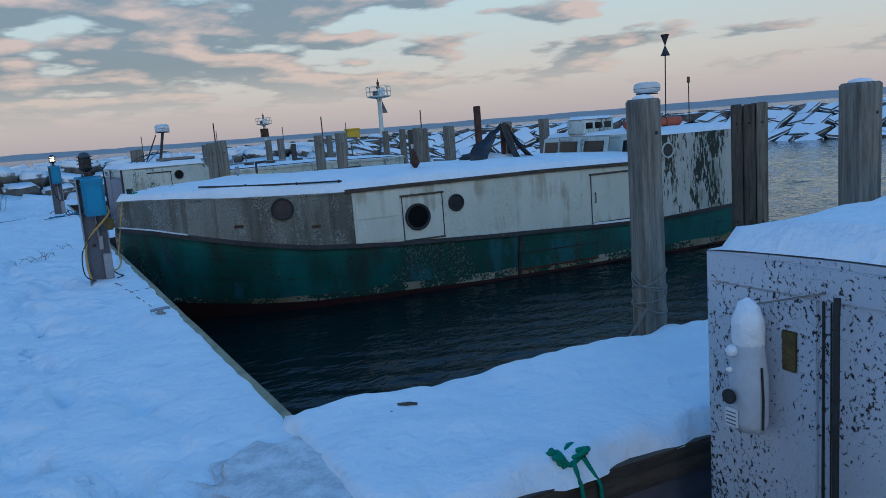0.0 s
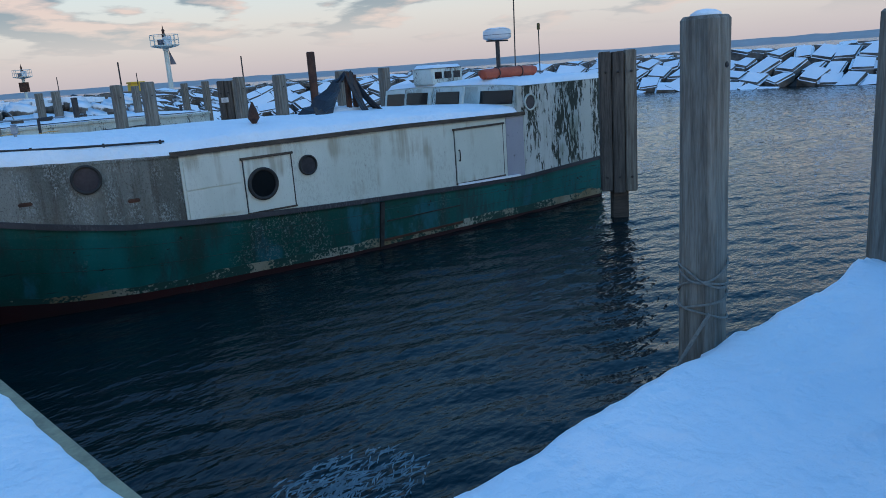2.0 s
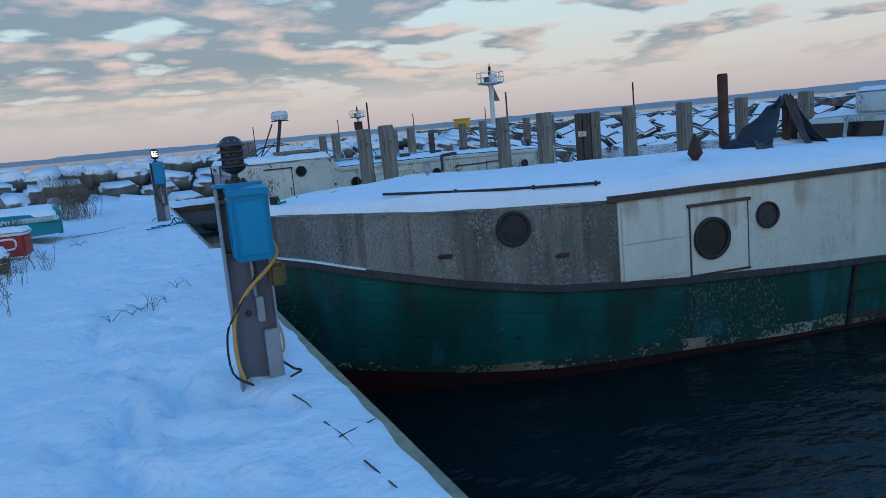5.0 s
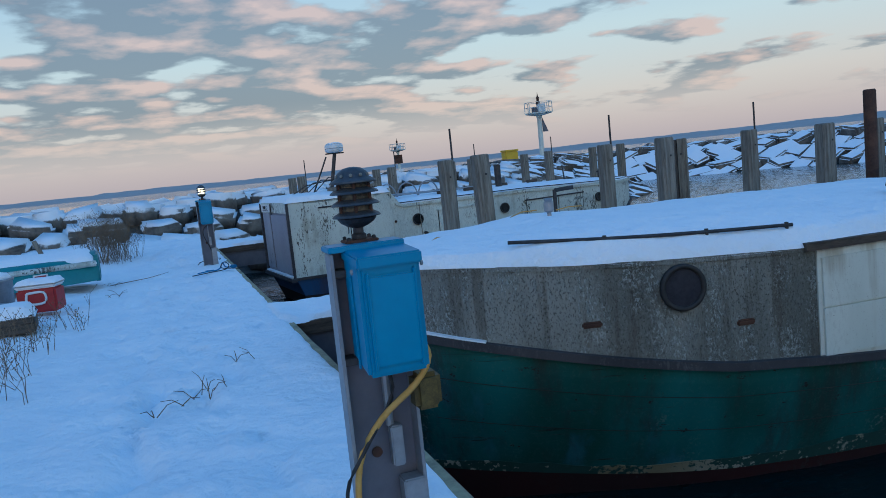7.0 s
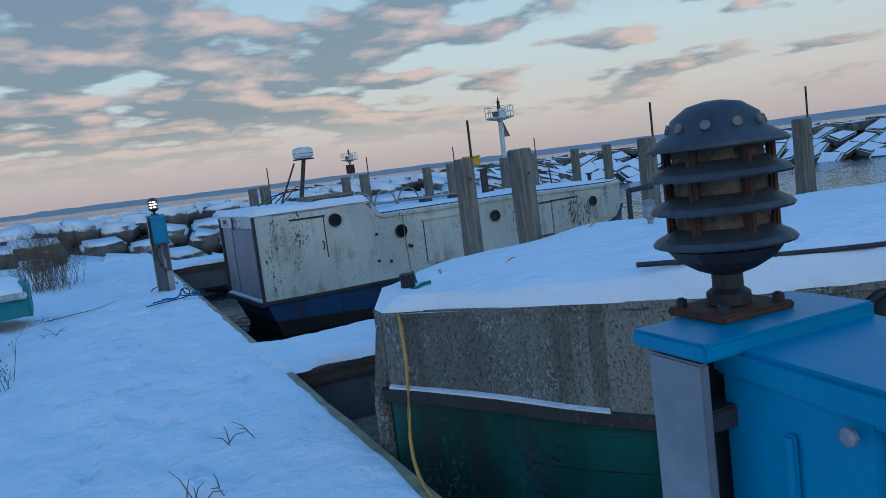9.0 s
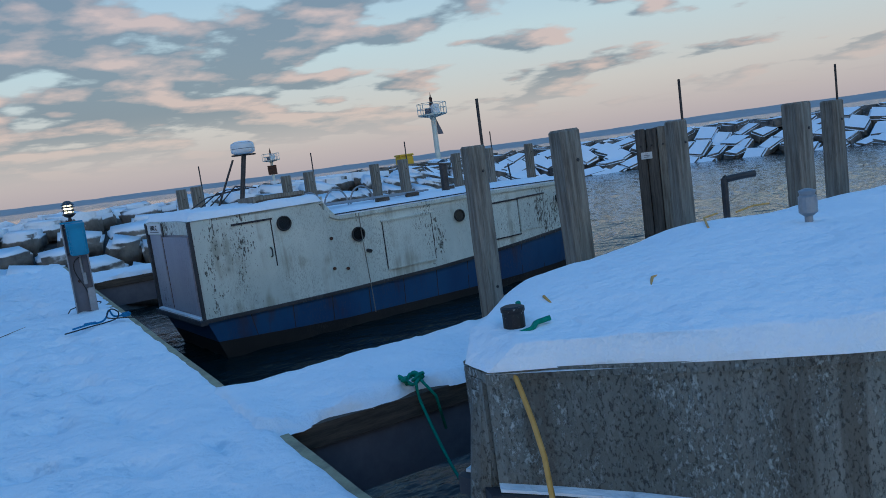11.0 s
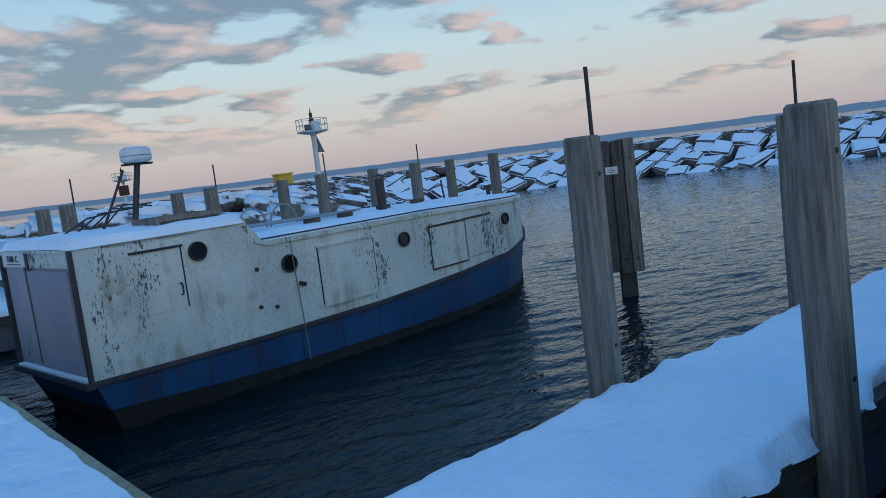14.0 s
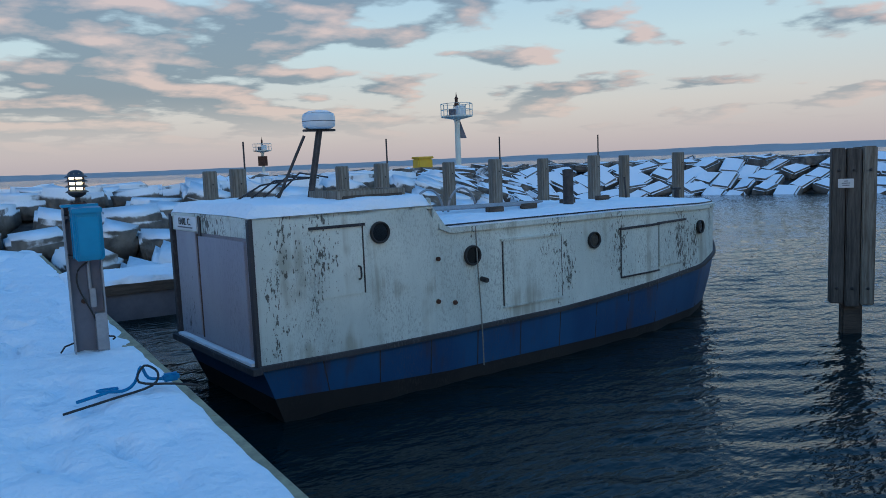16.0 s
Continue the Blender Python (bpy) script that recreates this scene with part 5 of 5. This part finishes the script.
stern(w, "plate", 0.98, 1.045, 0.53, 0.69, BRASS, 0.008, 0.012, label="small tarnished maker's plate")
part("drain_pipe", tube([w.C(-0.05, 0.79, 0.86), w.C(-0.055, 0.79, 0.80), w.C(-0.055, 0.79, -0.8)], 0.012, 10), RIM, w.ob, "black rubber pipe")
fender = thing("boat_fender", "white moulded plastic fender capped with snow hanging on a stern", "fender", w.C(-0.09, 1.14, 0.0))
part("body", lathe([(0.03, 0.27), (0.066, 0.275), (0.080, 0.31), (0.083, 0.42), (0.080, 0.52), (0.066, 0.64), (0.042, 0.74), (0.015, 0.78)], 20, Matrix.Diagonal((0.72, 1, 1, 1))), FENDER, fender, "", True)
part("slot", lathe([(0.03, 0), (0.03, 0.012)], 14, pose(-0.072, 0.03, 0.42, 0, -90, 0)), RIM, fender)
part("label_patch", box(-0.064, 0.03, 0.33, 0.008, 0.06, 0.075, 0.002, None), WHITE_PLASTIC, fender)
for k in range(4):
    part("lettering_bar", box(-0.0695, 0.03, 0.305 + 0.016 * k, 0.003, 0.045, 0.004), SHEET_STEEL, fender)
part("snow_cap", lathe([(0.05, 0.60), (0.075, 0.63), (0.075, 0.72), (0.045, 0.79), (0.01, 0.81)], 14, Matrix.Diagonal((0.7, 0.9, 1, 1))), SNOW, fender, "clinging snow", True)
for py, pz, pr in ((0.035, 0.60, 0.026), (0.045, 0.52, 0.012)):
    part("snow_clump", lathe([(pr * 0.7, -0.02), (pr, 0.0), (pr * 0.8, 0.014), (pr * 0.3, 0.02)], 12, pose(-0.052, py, pz, 0, -75, 0)), SNOW, fender, "clinging snow", True)
part("side_seam", tube([(-0.02, -0.081, 0.30), (-0.02, -0.084, 0.42), (-0.02, -0.078, 0.55)], 0.005, 6), RIM, fender)
part("hang_cord", tube([w.C(-0.02, 0.86, 0.86) - fender.location, Vector((0.0, 0.0, 0.78))], 0.004, 5), ROPE_GREY, fender)


# ---- power pedestals ----
def outlet_body():
    """Box with a bottom that slopes up towards the post."""
    bm = box(0.03, -0.175, 1.05, 0.235, 0.235, 0.45, 0.014)
    for v in bm.verts:
        if v.co.z < 0.9 and v.co.y > -0.15:
            v.co.z += 0.04
    return bm


def outlet_hood():
    """Hinged lid that overhangs the front and both sides."""
    bm = box(0.03, -0.182, 1.272, 0.246, 0.256, 0.042, 0.007)
    for v in bm.verts:
        if v.co.y < -0.28 and v.co.z < 1.27:
            v.co.z -= 0.018
        if v.co.y < -0.25 and v.co.z > 1.27:
            v.co.z -= 0.014
    return bm


def pedestal(x, y, lit, turn, busy):
    ob = thing("power_pedestal", "grey power pedestal with blue outlet box and " + ("lit lamp" if lit else "unlit louvred lamp"), "pedestal", (x, y, 0), "power pedestals")
    ob.rotation_euler = (0, 0, radians(turn))
    ob.scale = (1, 1, 0.985 if busy else 1.01)
    part("post_web", box(0, 0, 0.60, 0.27, 0.012, 1.36, 0.002), SHEET_STEEL, ob, "grey channel post")
    for s in (-1, 1):
        part("post_flange", box(s * 0.137, -0.045, 0.60, 0.014, 0.10, 1.36, 0.003), GALV, ob)
    bx = part("outlet_box", outlet_body(), BLUE_BOX, ob, "blue enamelled outlet box")
    part("cover", box(0.03, -0.302, 1.035, 0.175, 0.014, 0.34, 0.006), BLUE_BOX, bx)
    for sx in (-0.088, 0.088):
        part("cover_rib", box(0.03 + sx, -0.303, 1.035, 0.012, 0.022, 0.37, 0.004), BLUE_BOX, bx)
    hood = part("hood", outlet_hood(), BLUE_BOX, bx)
    for sx in (-0.099, 0.159):
        part("hinge_bolt", lathe([(0.011, 0), (0.011, 0.006), (0.006, 0.009)], 8, pose(sx, -0.26, 1.225, 0, 90 if sx > 0 else -90, 0)), GALV, hood)
    part("side_rib", box(-0.092, -0.175, 1.02, 0.008, 0.016, 0.36, 0.003), BLUE_BOX, bx)
    part("side_rib", box(0.152, -0.175, 1.02, 0.008, 0.016, 0.36, 0.003), BLUE_BOX, bx)
    part("top_plate", box(0.0, -0.04, 1.297, 0.30, 0.14, 0.024, 0.004), BLUE_BOX, ob)
    for z in (1.2, 0.85):
        part("bracket", box(-0.11, -0.05, z, 0.06, 0.08, 0.03, 0.003), DARK_STEEL, ob)
    lamp = part("lamp_stem", lathe([(0.022, 1.318), (0.03, 1.322), (0.03, 1.338), (0.021, 1.345), (0.021, 1.365), (0.04, 1.372), (0.066, 1.388), (0.078, 1.404), (0.070, 1.410)], 18), DARK_STEEL, ob)
    part("foot_plate", box(0, 0, 1.314, 0.13, 0.11, 0.012, 0.003), RUST, lamp)
    for px, py in ((-0.05, -0.04), (0.05, -0.04), (0.05, 0.04), (-0.05, 0.04)):
        part("foot_bolt", lathe([(0.008, 1.318), (0.008, 1.330), (0.004, 1.333)], 6, Matrix.Translation((px, py, 0))), DARK_STEEL, lamp)
    part("lamp_core", lathe([(0.058, 1.405), (0.062, 1.43), (0.060, 1.47), (0.063, 1.51), (0.058, 1.545)], 16), LAMP if lit else SOOTED, lamp, "glowing lamp glass" if lit else "sooty cobwebbed lamp glass")
    for k in range(6):
        a = math.pi / 3 * k + 0.3
        part("cage_bar", box(0.068 * math.cos(a), 0.068 * math.sin(a), 1.475, 0.012, 0.012, 0.14, 0.003), RUST, lamp)
    for z in (1.415, 1.462, 1.508):
        part("louvre", lathe([(0.064, z + 0.010), (0.094, z - 0.006), (0.096, z - 0.003), (0.090, z + 0.004), (0.062, z + 0.019)], 24), LAMP_METAL, lamp)
    part("lamp_roof", lathe([(0.092, 1.543), (0.095, 1.546), (0.088, 1.553), (0.066, 1.566), (0.058, 1.586), (0.036, 1.602), (0.012, 1.607)], 24), LAMP_METAL, lamp, "domed lamp roof", True)
    for k in range(10):
        a = math.pi / 5 * k
        part("vent_hole", lathe([(0.007, 0), (0.007, 0.003)], 8, pose(0.0625 * math.cos(a), 0.0625 * math.sin(a), 1.574, 0, 72, math.degrees(a))), ROPE_GREY, lamp)
    part("conduit", tube([(0.03, -0.035, 0.8), (0.03, -0.035, 0.55)], 0.016, 8), GALV, ob)
    part("conduit_box", box(0.045, -0.05, 0.47, 0.05, 0.05, 0.17, 0.006), GALV, ob)
    part("lower_cover", box(0.09, -0.06, 0.16, 0.09, 0.08, 0.34, 0.006), GALV, ob)
    part("knock_out", lathe([(0.022, 0), (0.022, 0.01)], 12, pose(-0.03, -0.006, 0.44, 90)), RUST, ob)
    if busy:
        part("meter_box", box(0.165, -0.13, 0.70, 0.11, 0.1, 0.15, 0.02), BRASS, ob, "hazy plastic plug cover")
        part("shore_cord", tube([(0.16, -0.12, 0.92), (0.17, -0.2, 0.85), (0.10, -0.23, 0.76), (-0.03, -0.15, 0.62), (-0.13, -0.13, 0.45), (-0.15, -0.13, 0.2), (-0.12, -0.16, 0.02)], 0.013, 8), YELLOW_HOSE, ob, "yellow shore-power cord", True)
        part("black_cord", tube([(0.03, -0.1, 0.8), (0.02, -0.15, 0.7), (-0.11, -0.14, 0.5), (-0.19, -0.13, 0.35), (-0.19, -0.15, 0.1), (-0.08, -0.22, 0.015)], 0.008, 6), RIM, ob, "", True)
        part("loop_cord", tube([(0.13, -0.05, 0.1), (0.2, -0.1, 0.04), (0.24, -0.15, 0.03), (0.16, -0.2, 0.015)], 0.008, 6), RIM, ob, "", True)
    else:
        part("black_cord", tube([(0.02, -0.06, 0.79), (-0.06, -0.05, 0.72), (-0.07, -0.06, 0.58), (0.02, -0.06, 0.35), (0.10, -0.08, 0.14), (0.19, -0.10, 0.1), (0.17, -0.12, 0.08)], 0.008, 6), RIM, ob, "", True)
        part("ground_cord", tube([(-0.13, -0.02, 0.08), (-0.22, -0.05, 0.06), (-0.26, -0.1, 0.02)], 0.008, 6), RIM, ob, "", True)


pedestal(0.555, 10.29, False, 0, True)
pedestal(0.47, 23.55, True, 0, False)


# ---- ropes, cords and small things ----
def knot(x, y, z, ends, seed):
    ob = thing("mooring_rope", "knotted green mooring rope on a pier edge", "rope", (x, y, z), "green mooring ropes")
    q = random.Random(seed)
    pts = [(0.075 * math.cos(k * 1.1) + q.uniform(-0.02, 0.02), 0.05 * math.sin(k * 1.7) + q.uniform(-0.02, 0.02), 0.03 + 0.03 * math.sin(k * 2.3)) for k in range(22)]
    part("knot", tube(pts, 0.013, 8), GREEN_ROPE, ob, "", True)
    for e in ends:
        part("rope_end", tube([Vector(p) for p in e], 0.011, 8), GREEN_ROPE, ob, "", True)
    return ob


knot(1.95, 2.66, 0.0, [[(0.0, -0.05, 0.02), (-0.01, -0.12, -0.1), (0.02, -0.13, -0.35), (0.03, -0.2, -0.75)], [(0.06, -0.05, 0.02), (0.1, -0.11, -0.1), (0.11, -0.13, -0.5)]], 1)
knot(1.95, 16.02, 0.0, [[(0.0, -0.08, 0.01), (0.0, -0.14, -0.15), (-0.02, -0.6, -0.55), (-0.1, -1.3, -0.62), (-0.3, -1.9, 0.1), (-0.55, -2.25, 0.93)],
                        [(0.05, -0.06, 0.02), (0.12, -0.12, -0.1), (0.16, -0.13, -0.35)]], 2)
line = thing("bow_line", "short green rope end by the bitt on a snowy bow", "rope", (1.42, 13.62, 0.76))
part("strand", tube([(-0.10, 0.05, 0.075), (-0.05, 0.035, 0.085), (-0.01, 0.06, 0.095), (0.02, 0.055, 0.10), (0.05, 0.045, 0.105)], 0.011, 8), GREEN_ROPE, line, "", True)
cord = thing("shore_cord", "yellow power cord running down a boat's bow to the quay", "cord", (1.2, 13.45, 0))
part("strand", tube([(0.07, 0.26, 0.80), (0.03, 0.20, 0.80), (-0.07, -0.12, 0.5), (-0.18, -0.35, 0.05), (-0.24, -0.9, -0.03), (-0.3, -1.9, 0.03), (-0.42, -2.8, 0.05), (-0.55, -2.95, 0.06)], 0.010, 8), YELLOW_HOSE, cord, "", True)

chain = thing("pile_rope", "grey rope wound round a timber pile", "rope", (3.82, 4.09, 0))
for k in range(5):
    z = 0.16 + 0.055 * k
    part("turn", tube([(0.122 * math.cos(a) * (1 + 0.05 * math.sin(3 * a + k)), 0.122 * math.sin(a), z + 0.05 * math.sin(a + 1.9 * k) + 0.015 * math.sin(2 * a + k)) for a in [2 * math.pi * q / 16 for q in range(17)]], 0.007, 6), ROPE_GREY, chain)
part("tail", tube([(-0.12, -0.1, 0.16), (-0.25, 0.0, -0.1), (-0.38, 0.1, -0.4), (-0.5, 0.3, -1.2)], 0.010, 6), ROPE_GREY, chain)


def cleat(x, y, turn):
    ob = thing("dock_cleat", "dark iron cleat half buried in snow", "cleat", (x, y, 0.0), "dock cleats")
    ob.rotation_euler = (0, 0, radians(turn))
    ob.scale = (0.75, 0.75, 0.75)
    part("base", box(0, 0, 0.01, 0.12, 0.07, 0.03, 0.008), GALV, ob)
    part("horn", tube([(-0.12, 0, 0.07), (-0.06, 0, 0.075), (0.06, 0, 0.075), (0.12, 0, 0.065)], 0.02, 8), GALV, ob)
    part("stem", box(0, 0, 0.04, 0.07, 0.04, 0.06, 0.008), GALV, ob)


cleat(0.86, 7.5, 12)


bc = thing("blue_cord_coil", "tangle of blue and black cord on the snow", "cord", (0.55, 21.75, 0.02))
part("blue_loop", tube([(-0.4, -0.1, 0.02), (-0.2, -0.02, 0.03), (-0.12, 0.05, 0.03), (-0.25, 0.06, 0.03), (-0.1, -0.05, 0.03), (0.0, 0.05, 0.05), (0.06, 0.12, 0.14), (0.1, 0.08, 0.06), (0.2, 0.02, 0.05)], 0.012, 6), BLUE_CORD, bc, "", True)
part("black_loop", tube([(-0.5, -0.3, 0.01), (-0.2, -0.18, 0.02), (0.1, -0.04, 0.03), (0.16, 0.05, 0.1), (0.08, 0.1, 0.15), (0.02, 0.0, 0.06), (0.25, -0.1, 0.03), (0.4, -0.15, 0.0)], 0.009, 6), RIM, bc, "", True)
part("plug", box(0.24, 0.0, 0.06, 0.12, 0.06, 0.06, 0.015), BLUE_CORD, bc)

# ---- lines where the quay's edge boards show through ----
bm = bmesh.new()
for p, e in (((0.66, 9.75), (0.72, 9.4)), ((0.72, 9.2), (0.78, 8.75)), ((0.74, 8.95), (0.98, 9.1)), ((0.77, 8.6), (0.84, 7.9)), ((0.80, 7.75), (0.86, 7.3))):
    tube([(p[0], p[1], 0.008), ((p[0] + e[0]) / 2 + 0.01, (p[1] + e[1]) / 2, 0.006), (e[0], e[1], 0.0)], 0.0058, 5, bm, 0.003)
for p, e in (((1.16, 3.72), (1.22, 3.46)), ((1.50, 3.72), (1.52, 3.58)), ((1.60, 3.74), (1.70, 3.69)), ((1.20, 3.34), (1.23, 3.29))):
    tube([(p[0], p[1], 0.034), ((p[0] + e[0]) / 2 + 0.012, (p[1] + e[1]) / 2, 0.038), (e[0], e[1], 0.034)], 0.012, 6, bm, 0.007)
tagged(part("exposed_board_edges", bm, DARK_TIMBER), "dark board edges showing through thin snow on the quay", "boards", kind="stuff")

# ---- ice and foam ----
tagged(part("ice_patch", snow_slab(lambda s, t: (0.55 + 0.75 * s, 2.75 + 0.95 * t, 0.012), 22, 26, 0.75, 0.95, 0.012, 0.25, 0.012, 7, 0.3), ICE, smooth=True), "grey patch of trodden ice at the foot of the pier", "ice", kind="stuff")
bm = bmesh.new()
q = random.Random(3)
for k in range(520):
    a, r = q.uniform(0, 6.28), q.random() ** 0.8
    c = Vector((2.9 + 0.75 * r * math.cos(a), 6.3 + 0.45 * r * math.sin(a) + 0.1 * q.random(), SEA + 0.012))
    d, wd, ln = q.uniform(-0.5, 0.9), q.uniform(0.002, 0.006), q.uniform(0.02, 0.09)
    e, n = Vector((math.cos(d), math.sin(d), 0)), Vector((-math.sin(d), math.cos(d), 0))
    vs = [bm.verts.new(c + p) for p in (-e * ln, -e * ln * 0.3 + n * wd + Vector((0, 0, 0.012)), e * ln, e * ln * 0.2 - n * wd)]
    bm.faces.new(vs)
tagged(part("foam", bm, FOAM), "white flecks of bubbling foam on dark water", "foam", kind="stuff")

# ---- things laid up beside the quay ----
skiff = thing("upturned_skiff", "teal and cream skiff lying upside down under snow", "boat", (-3.4, 21.9, 0.15))
skiff.rotation_euler = (0, 0, radians(4))


def skiff_band(t0, t1, r0, r1):
    def P(s, t):
        x = -2.0 + 3.9 * s
        hw = 0.72 * (1 - 0.35 * max(0, (abs(x) - 0.9) / 1.1) ** 2)
        a = t0 + (t1 - t0) * t
        return (x, -hw * math.cos(a), 0.5 * (math.sin(a) ** 0.7 if a > 0 else 0.0) + 0.03)
    return grid(P, 26, 8)


sk = part("hull", skiff_band(0.0, math.pi, 1, 1), TEAL, skiff, "teal skiff hull", True)
part("snow_cover", snow_slab(lambda s, t: (-2.0 + 3.9 * s, -0.55 + 1.1 * t, 0.47 - 0.16 * (2 * t - 1) ** 2), 30, 10, 3.9, 1.1, 0.10, 0.04, 0.03, 2, 0.2), SNOW, skiff, "", True)
part("rubbing_band", tube([(-2.0 + 3.9 * i / 12, -0.66 + 0.1 * abs(i - 6) ** 2 / 36, 0.33) for i in range(13)], 0.05, 8), WHITE_OLD, skiff)
part("transom", box(1.9, 0, 0.24, 0.05, 0.95, 0.46, 0.06), TEAL, skiff)
part("number_plate", box(1.05, -0.70, 0.24, 0.22, 0.012, 0.07, 0.002), WHITE_PLASTIC, skiff)
part("number_bar", box(1.05, -0.709, 0.24, 0.17, 0.006, 0.025), RED_COOLER, skiff)

cool = thing("cool_box", "red plastic cool box with a snowy white lid", "cooler", (-2.0, 19.15, 0.08))
cool.rotation_euler = (0, 0, radians(-12))
part("body", box(0, 0, 0.18, 0.52, 0.36, 0.34, 0.03), RED_COOLER, cool)
part("lid", box(0, 0, 0.375, 0.54, 0.38, 0.06, 0.02), WHITE_PLASTIC, cool)
part("snow_cover", snow_slab(lambda s, t: (-0.28 + 0.56 * s, -0.2 + 0.4 * t, 0.405), 12, 10, 0.56, 0.4, 0.07, 0.02, 0.02, 3, 0.1), SNOW, cool, "", True)
hp = [(-0.11, -0.195, 0.29), (0.11, -0.195, 0.29), (0.11, -0.2, 0.15), (-0.11, -0.2, 0.15), (-0.11, -0.195, 0.29)]
part("handle", tube(hp, 0.017, 8), WHITE_PLASTIC, cool, "white carrying handle")
tub = thing("wash_tub", "dented galvanised tub with snow in it", "tub", (-2.75, 19.7, 0.1))
part("body", lathe([(0.27, 0), (0.31, 0.04), (0.33, 0.42), (0.35, 0.44), (0.35, 0.47), (0.31, 0.47)], 24), GALV, tub, "", True)
part("snow_cap", lathe([(0.33, 0.46), (0.27, 0.54), (0.1, 0.58), (0.01, 0.585)], 20), SNOW, tub, "", True)
crate = thing("low_crate", "low timber crate under a thick pad of snow", "crate", (-2.45, 17.8, 0.05))
crate.rotation_euler = (0, 0, radians(6))
for k in range(2):
    part("side_board", box(0, -0.34, 0.06 + 0.11 * k, 1.1, 0.03, 0.10, 0.006), DARK_TIMBER, crate)
    part("end_board", box(0.55, 0, 0.06 + 0.11 * k, 0.03, 0.66, 0.10, 0.006), DARK_TIMBER, crate)
part("bottom", box(0, 0, 0.02, 1.06, 0.64, 0.03), DARK_TIMBER, crate)
part("snow_cover", snow_slab(lambda s, t: (-0.58 + 1.16 * s, -0.37 + 0.74 * t, 0.2), 16, 12, 1.16, 0.74, 0.13, 0.03, 0.03, 5, 0.16), SNOW, crate, "", True)
scrap = thing("bent_sheet", "curved grey sheet of metal by a tub", "scrap", (-2.75, 18.8, 0.05))
part("sheet", grid(lambda s, t: (-0.5 + 1.0 * s, -0.3 + 0.6 * t, 0.22 - 0.25 * (s - 0.5) ** 2 + 0.03 * t), 10, 4), GALV, scrap).modifiers.new("thick", "SOLIDIFY").thickness = 0.012
part("rim", tube([(-0.5 + 0.1 * i, -0.3, 0.22 - 0.25 * (i / 10 - 0.5) ** 2) for i in range(11)], 0.02, 6), GALV, scrap)
part("prop", box(0.1, 0.0, 0.07, 0.3, 0.3, 0.24, 0.02), DARK_TIMBER, scrap)


# ---- dry plants ----
def stalks(bm, x, y, n, spread, h, q, twig=3, z=0.0):
    for _ in range(n):
        a, r = q.uniform(0, 6.28), spread * q.random() ** 0.6
        p = Vector((x + r * math.cos(a), y + r * math.sin(a), z - 0.03 + 0.05 * max(0, -(x + r * math.cos(a)) - 1.3)))
        L = h * q.uniform(0.5, 1.1)
        d = Vector((q.uniform(-0.35, 0.35), q.uniform(-0.35, 0.35), 1)).normalized()
        pts = [p, p + d * L * 0.5, p + d * L + Vector((q.uniform(-0.08, 0.08), q.uniform(-0.08, 0.08), -0.02))]
        tube(pts, 0.004, 3, bm, 0.002)
        for k in range(twig):
            s = pts[0].lerp(pts[2], q.uniform(0.4, 0.95))
            e = s + Vector((q.uniform(-0.12, 0.12), q.uniform(-0.12, 0.12), q.uniform(0.03, 0.14))) * (h / 0.6)
            tube([s, e], 0.0025, 3, bm, 0.0015)
            c = e
            v = [bm.verts.new(c + Vector(o)) for o in ((0.010, 0, 0), (-0.006, 0.009, 0), (-0.006, -0.009, 0), (0, 0, 0.016))]
            for f in ((0, 1, 3), (1, 2, 3), (2, 0, 3), (0, 2, 1)):
                bm.faces.new([v[i] for i in f])
    return bm


q = random.Random(9)
bm = bmesh.new()
for x, y in ((-1.65, 14.2), (-1.9, 15.2), (-1.75, 16.3), (-2.2, 13.2), (-1.6, 17.6), (-2.5, 14.5), (-2.0, 16.9), (-1.7, 12.4)):
    stalks(bm, x, y, 16, 0.38, 0.45, q)
tagged(part("dry_weeds", bm, TAN_STRAW), "dry brown seed-head weeds sticking out of the snow", "weeds", kind="stuff")
bush = thing("dry_bush", "bare brown bush with dry twigs beside the rocks", "bush", (-1.75, 27.5, 0))
for k in range(5):
    bm = bmesh.new()
    stalks(bm, q.uniform(-0.45, 0.45), q.uniform(-1.6, 1.6), 40, 0.45, 1.15, q, 6, 0.05)
    part("twig_clump", bm, TAN_STRAW, bush)
bm = bmesh.new()
for x, y in ((-0.35, 13.1), (-0.15, 13.3), (0.05, 13.5), (0.3, 14.2), (-1.2, 20.4), (-1.35, 22.0)):
    for k in range(5):
        a = q.uniform(0, 6.28)
        p = Vector((x + q.uniform(-0.12, 0.12), y + q.uniform(-0.12, 0.12), -0.02))
        e = p + Vector((math.cos(a) * 0.16, math.sin(a) * 0.16, q.uniform(0.03, 0.13)))
        tube([p, p.lerp(e, 0.5) + Vector((0, 0, 0.03)), e], 0.004, 4, bm, 0.002)
tube([(-1.3, 21.5, 0.06), (-0.7, 22.2, 0.03), (-0.35, 22.9, 0.02)], 0.008, 5, bm, 0.003)
tagged(part("fallen_twigs", bm, TAN_STRAW), "thin dark twigs lying in the snow", "twigs", kind="stuff")
stake = thing("leaning_stake", "grey wooden stake leaning by the upturned skiff", "stake", (-2.75, 25.6, 0.1))
part("board", box(0, 0, 0.3, 0.09, 0.05, 0.9, 0.008, Matrix.Rotation(radians(-20), 4, "Y")), TIMBER, stake)
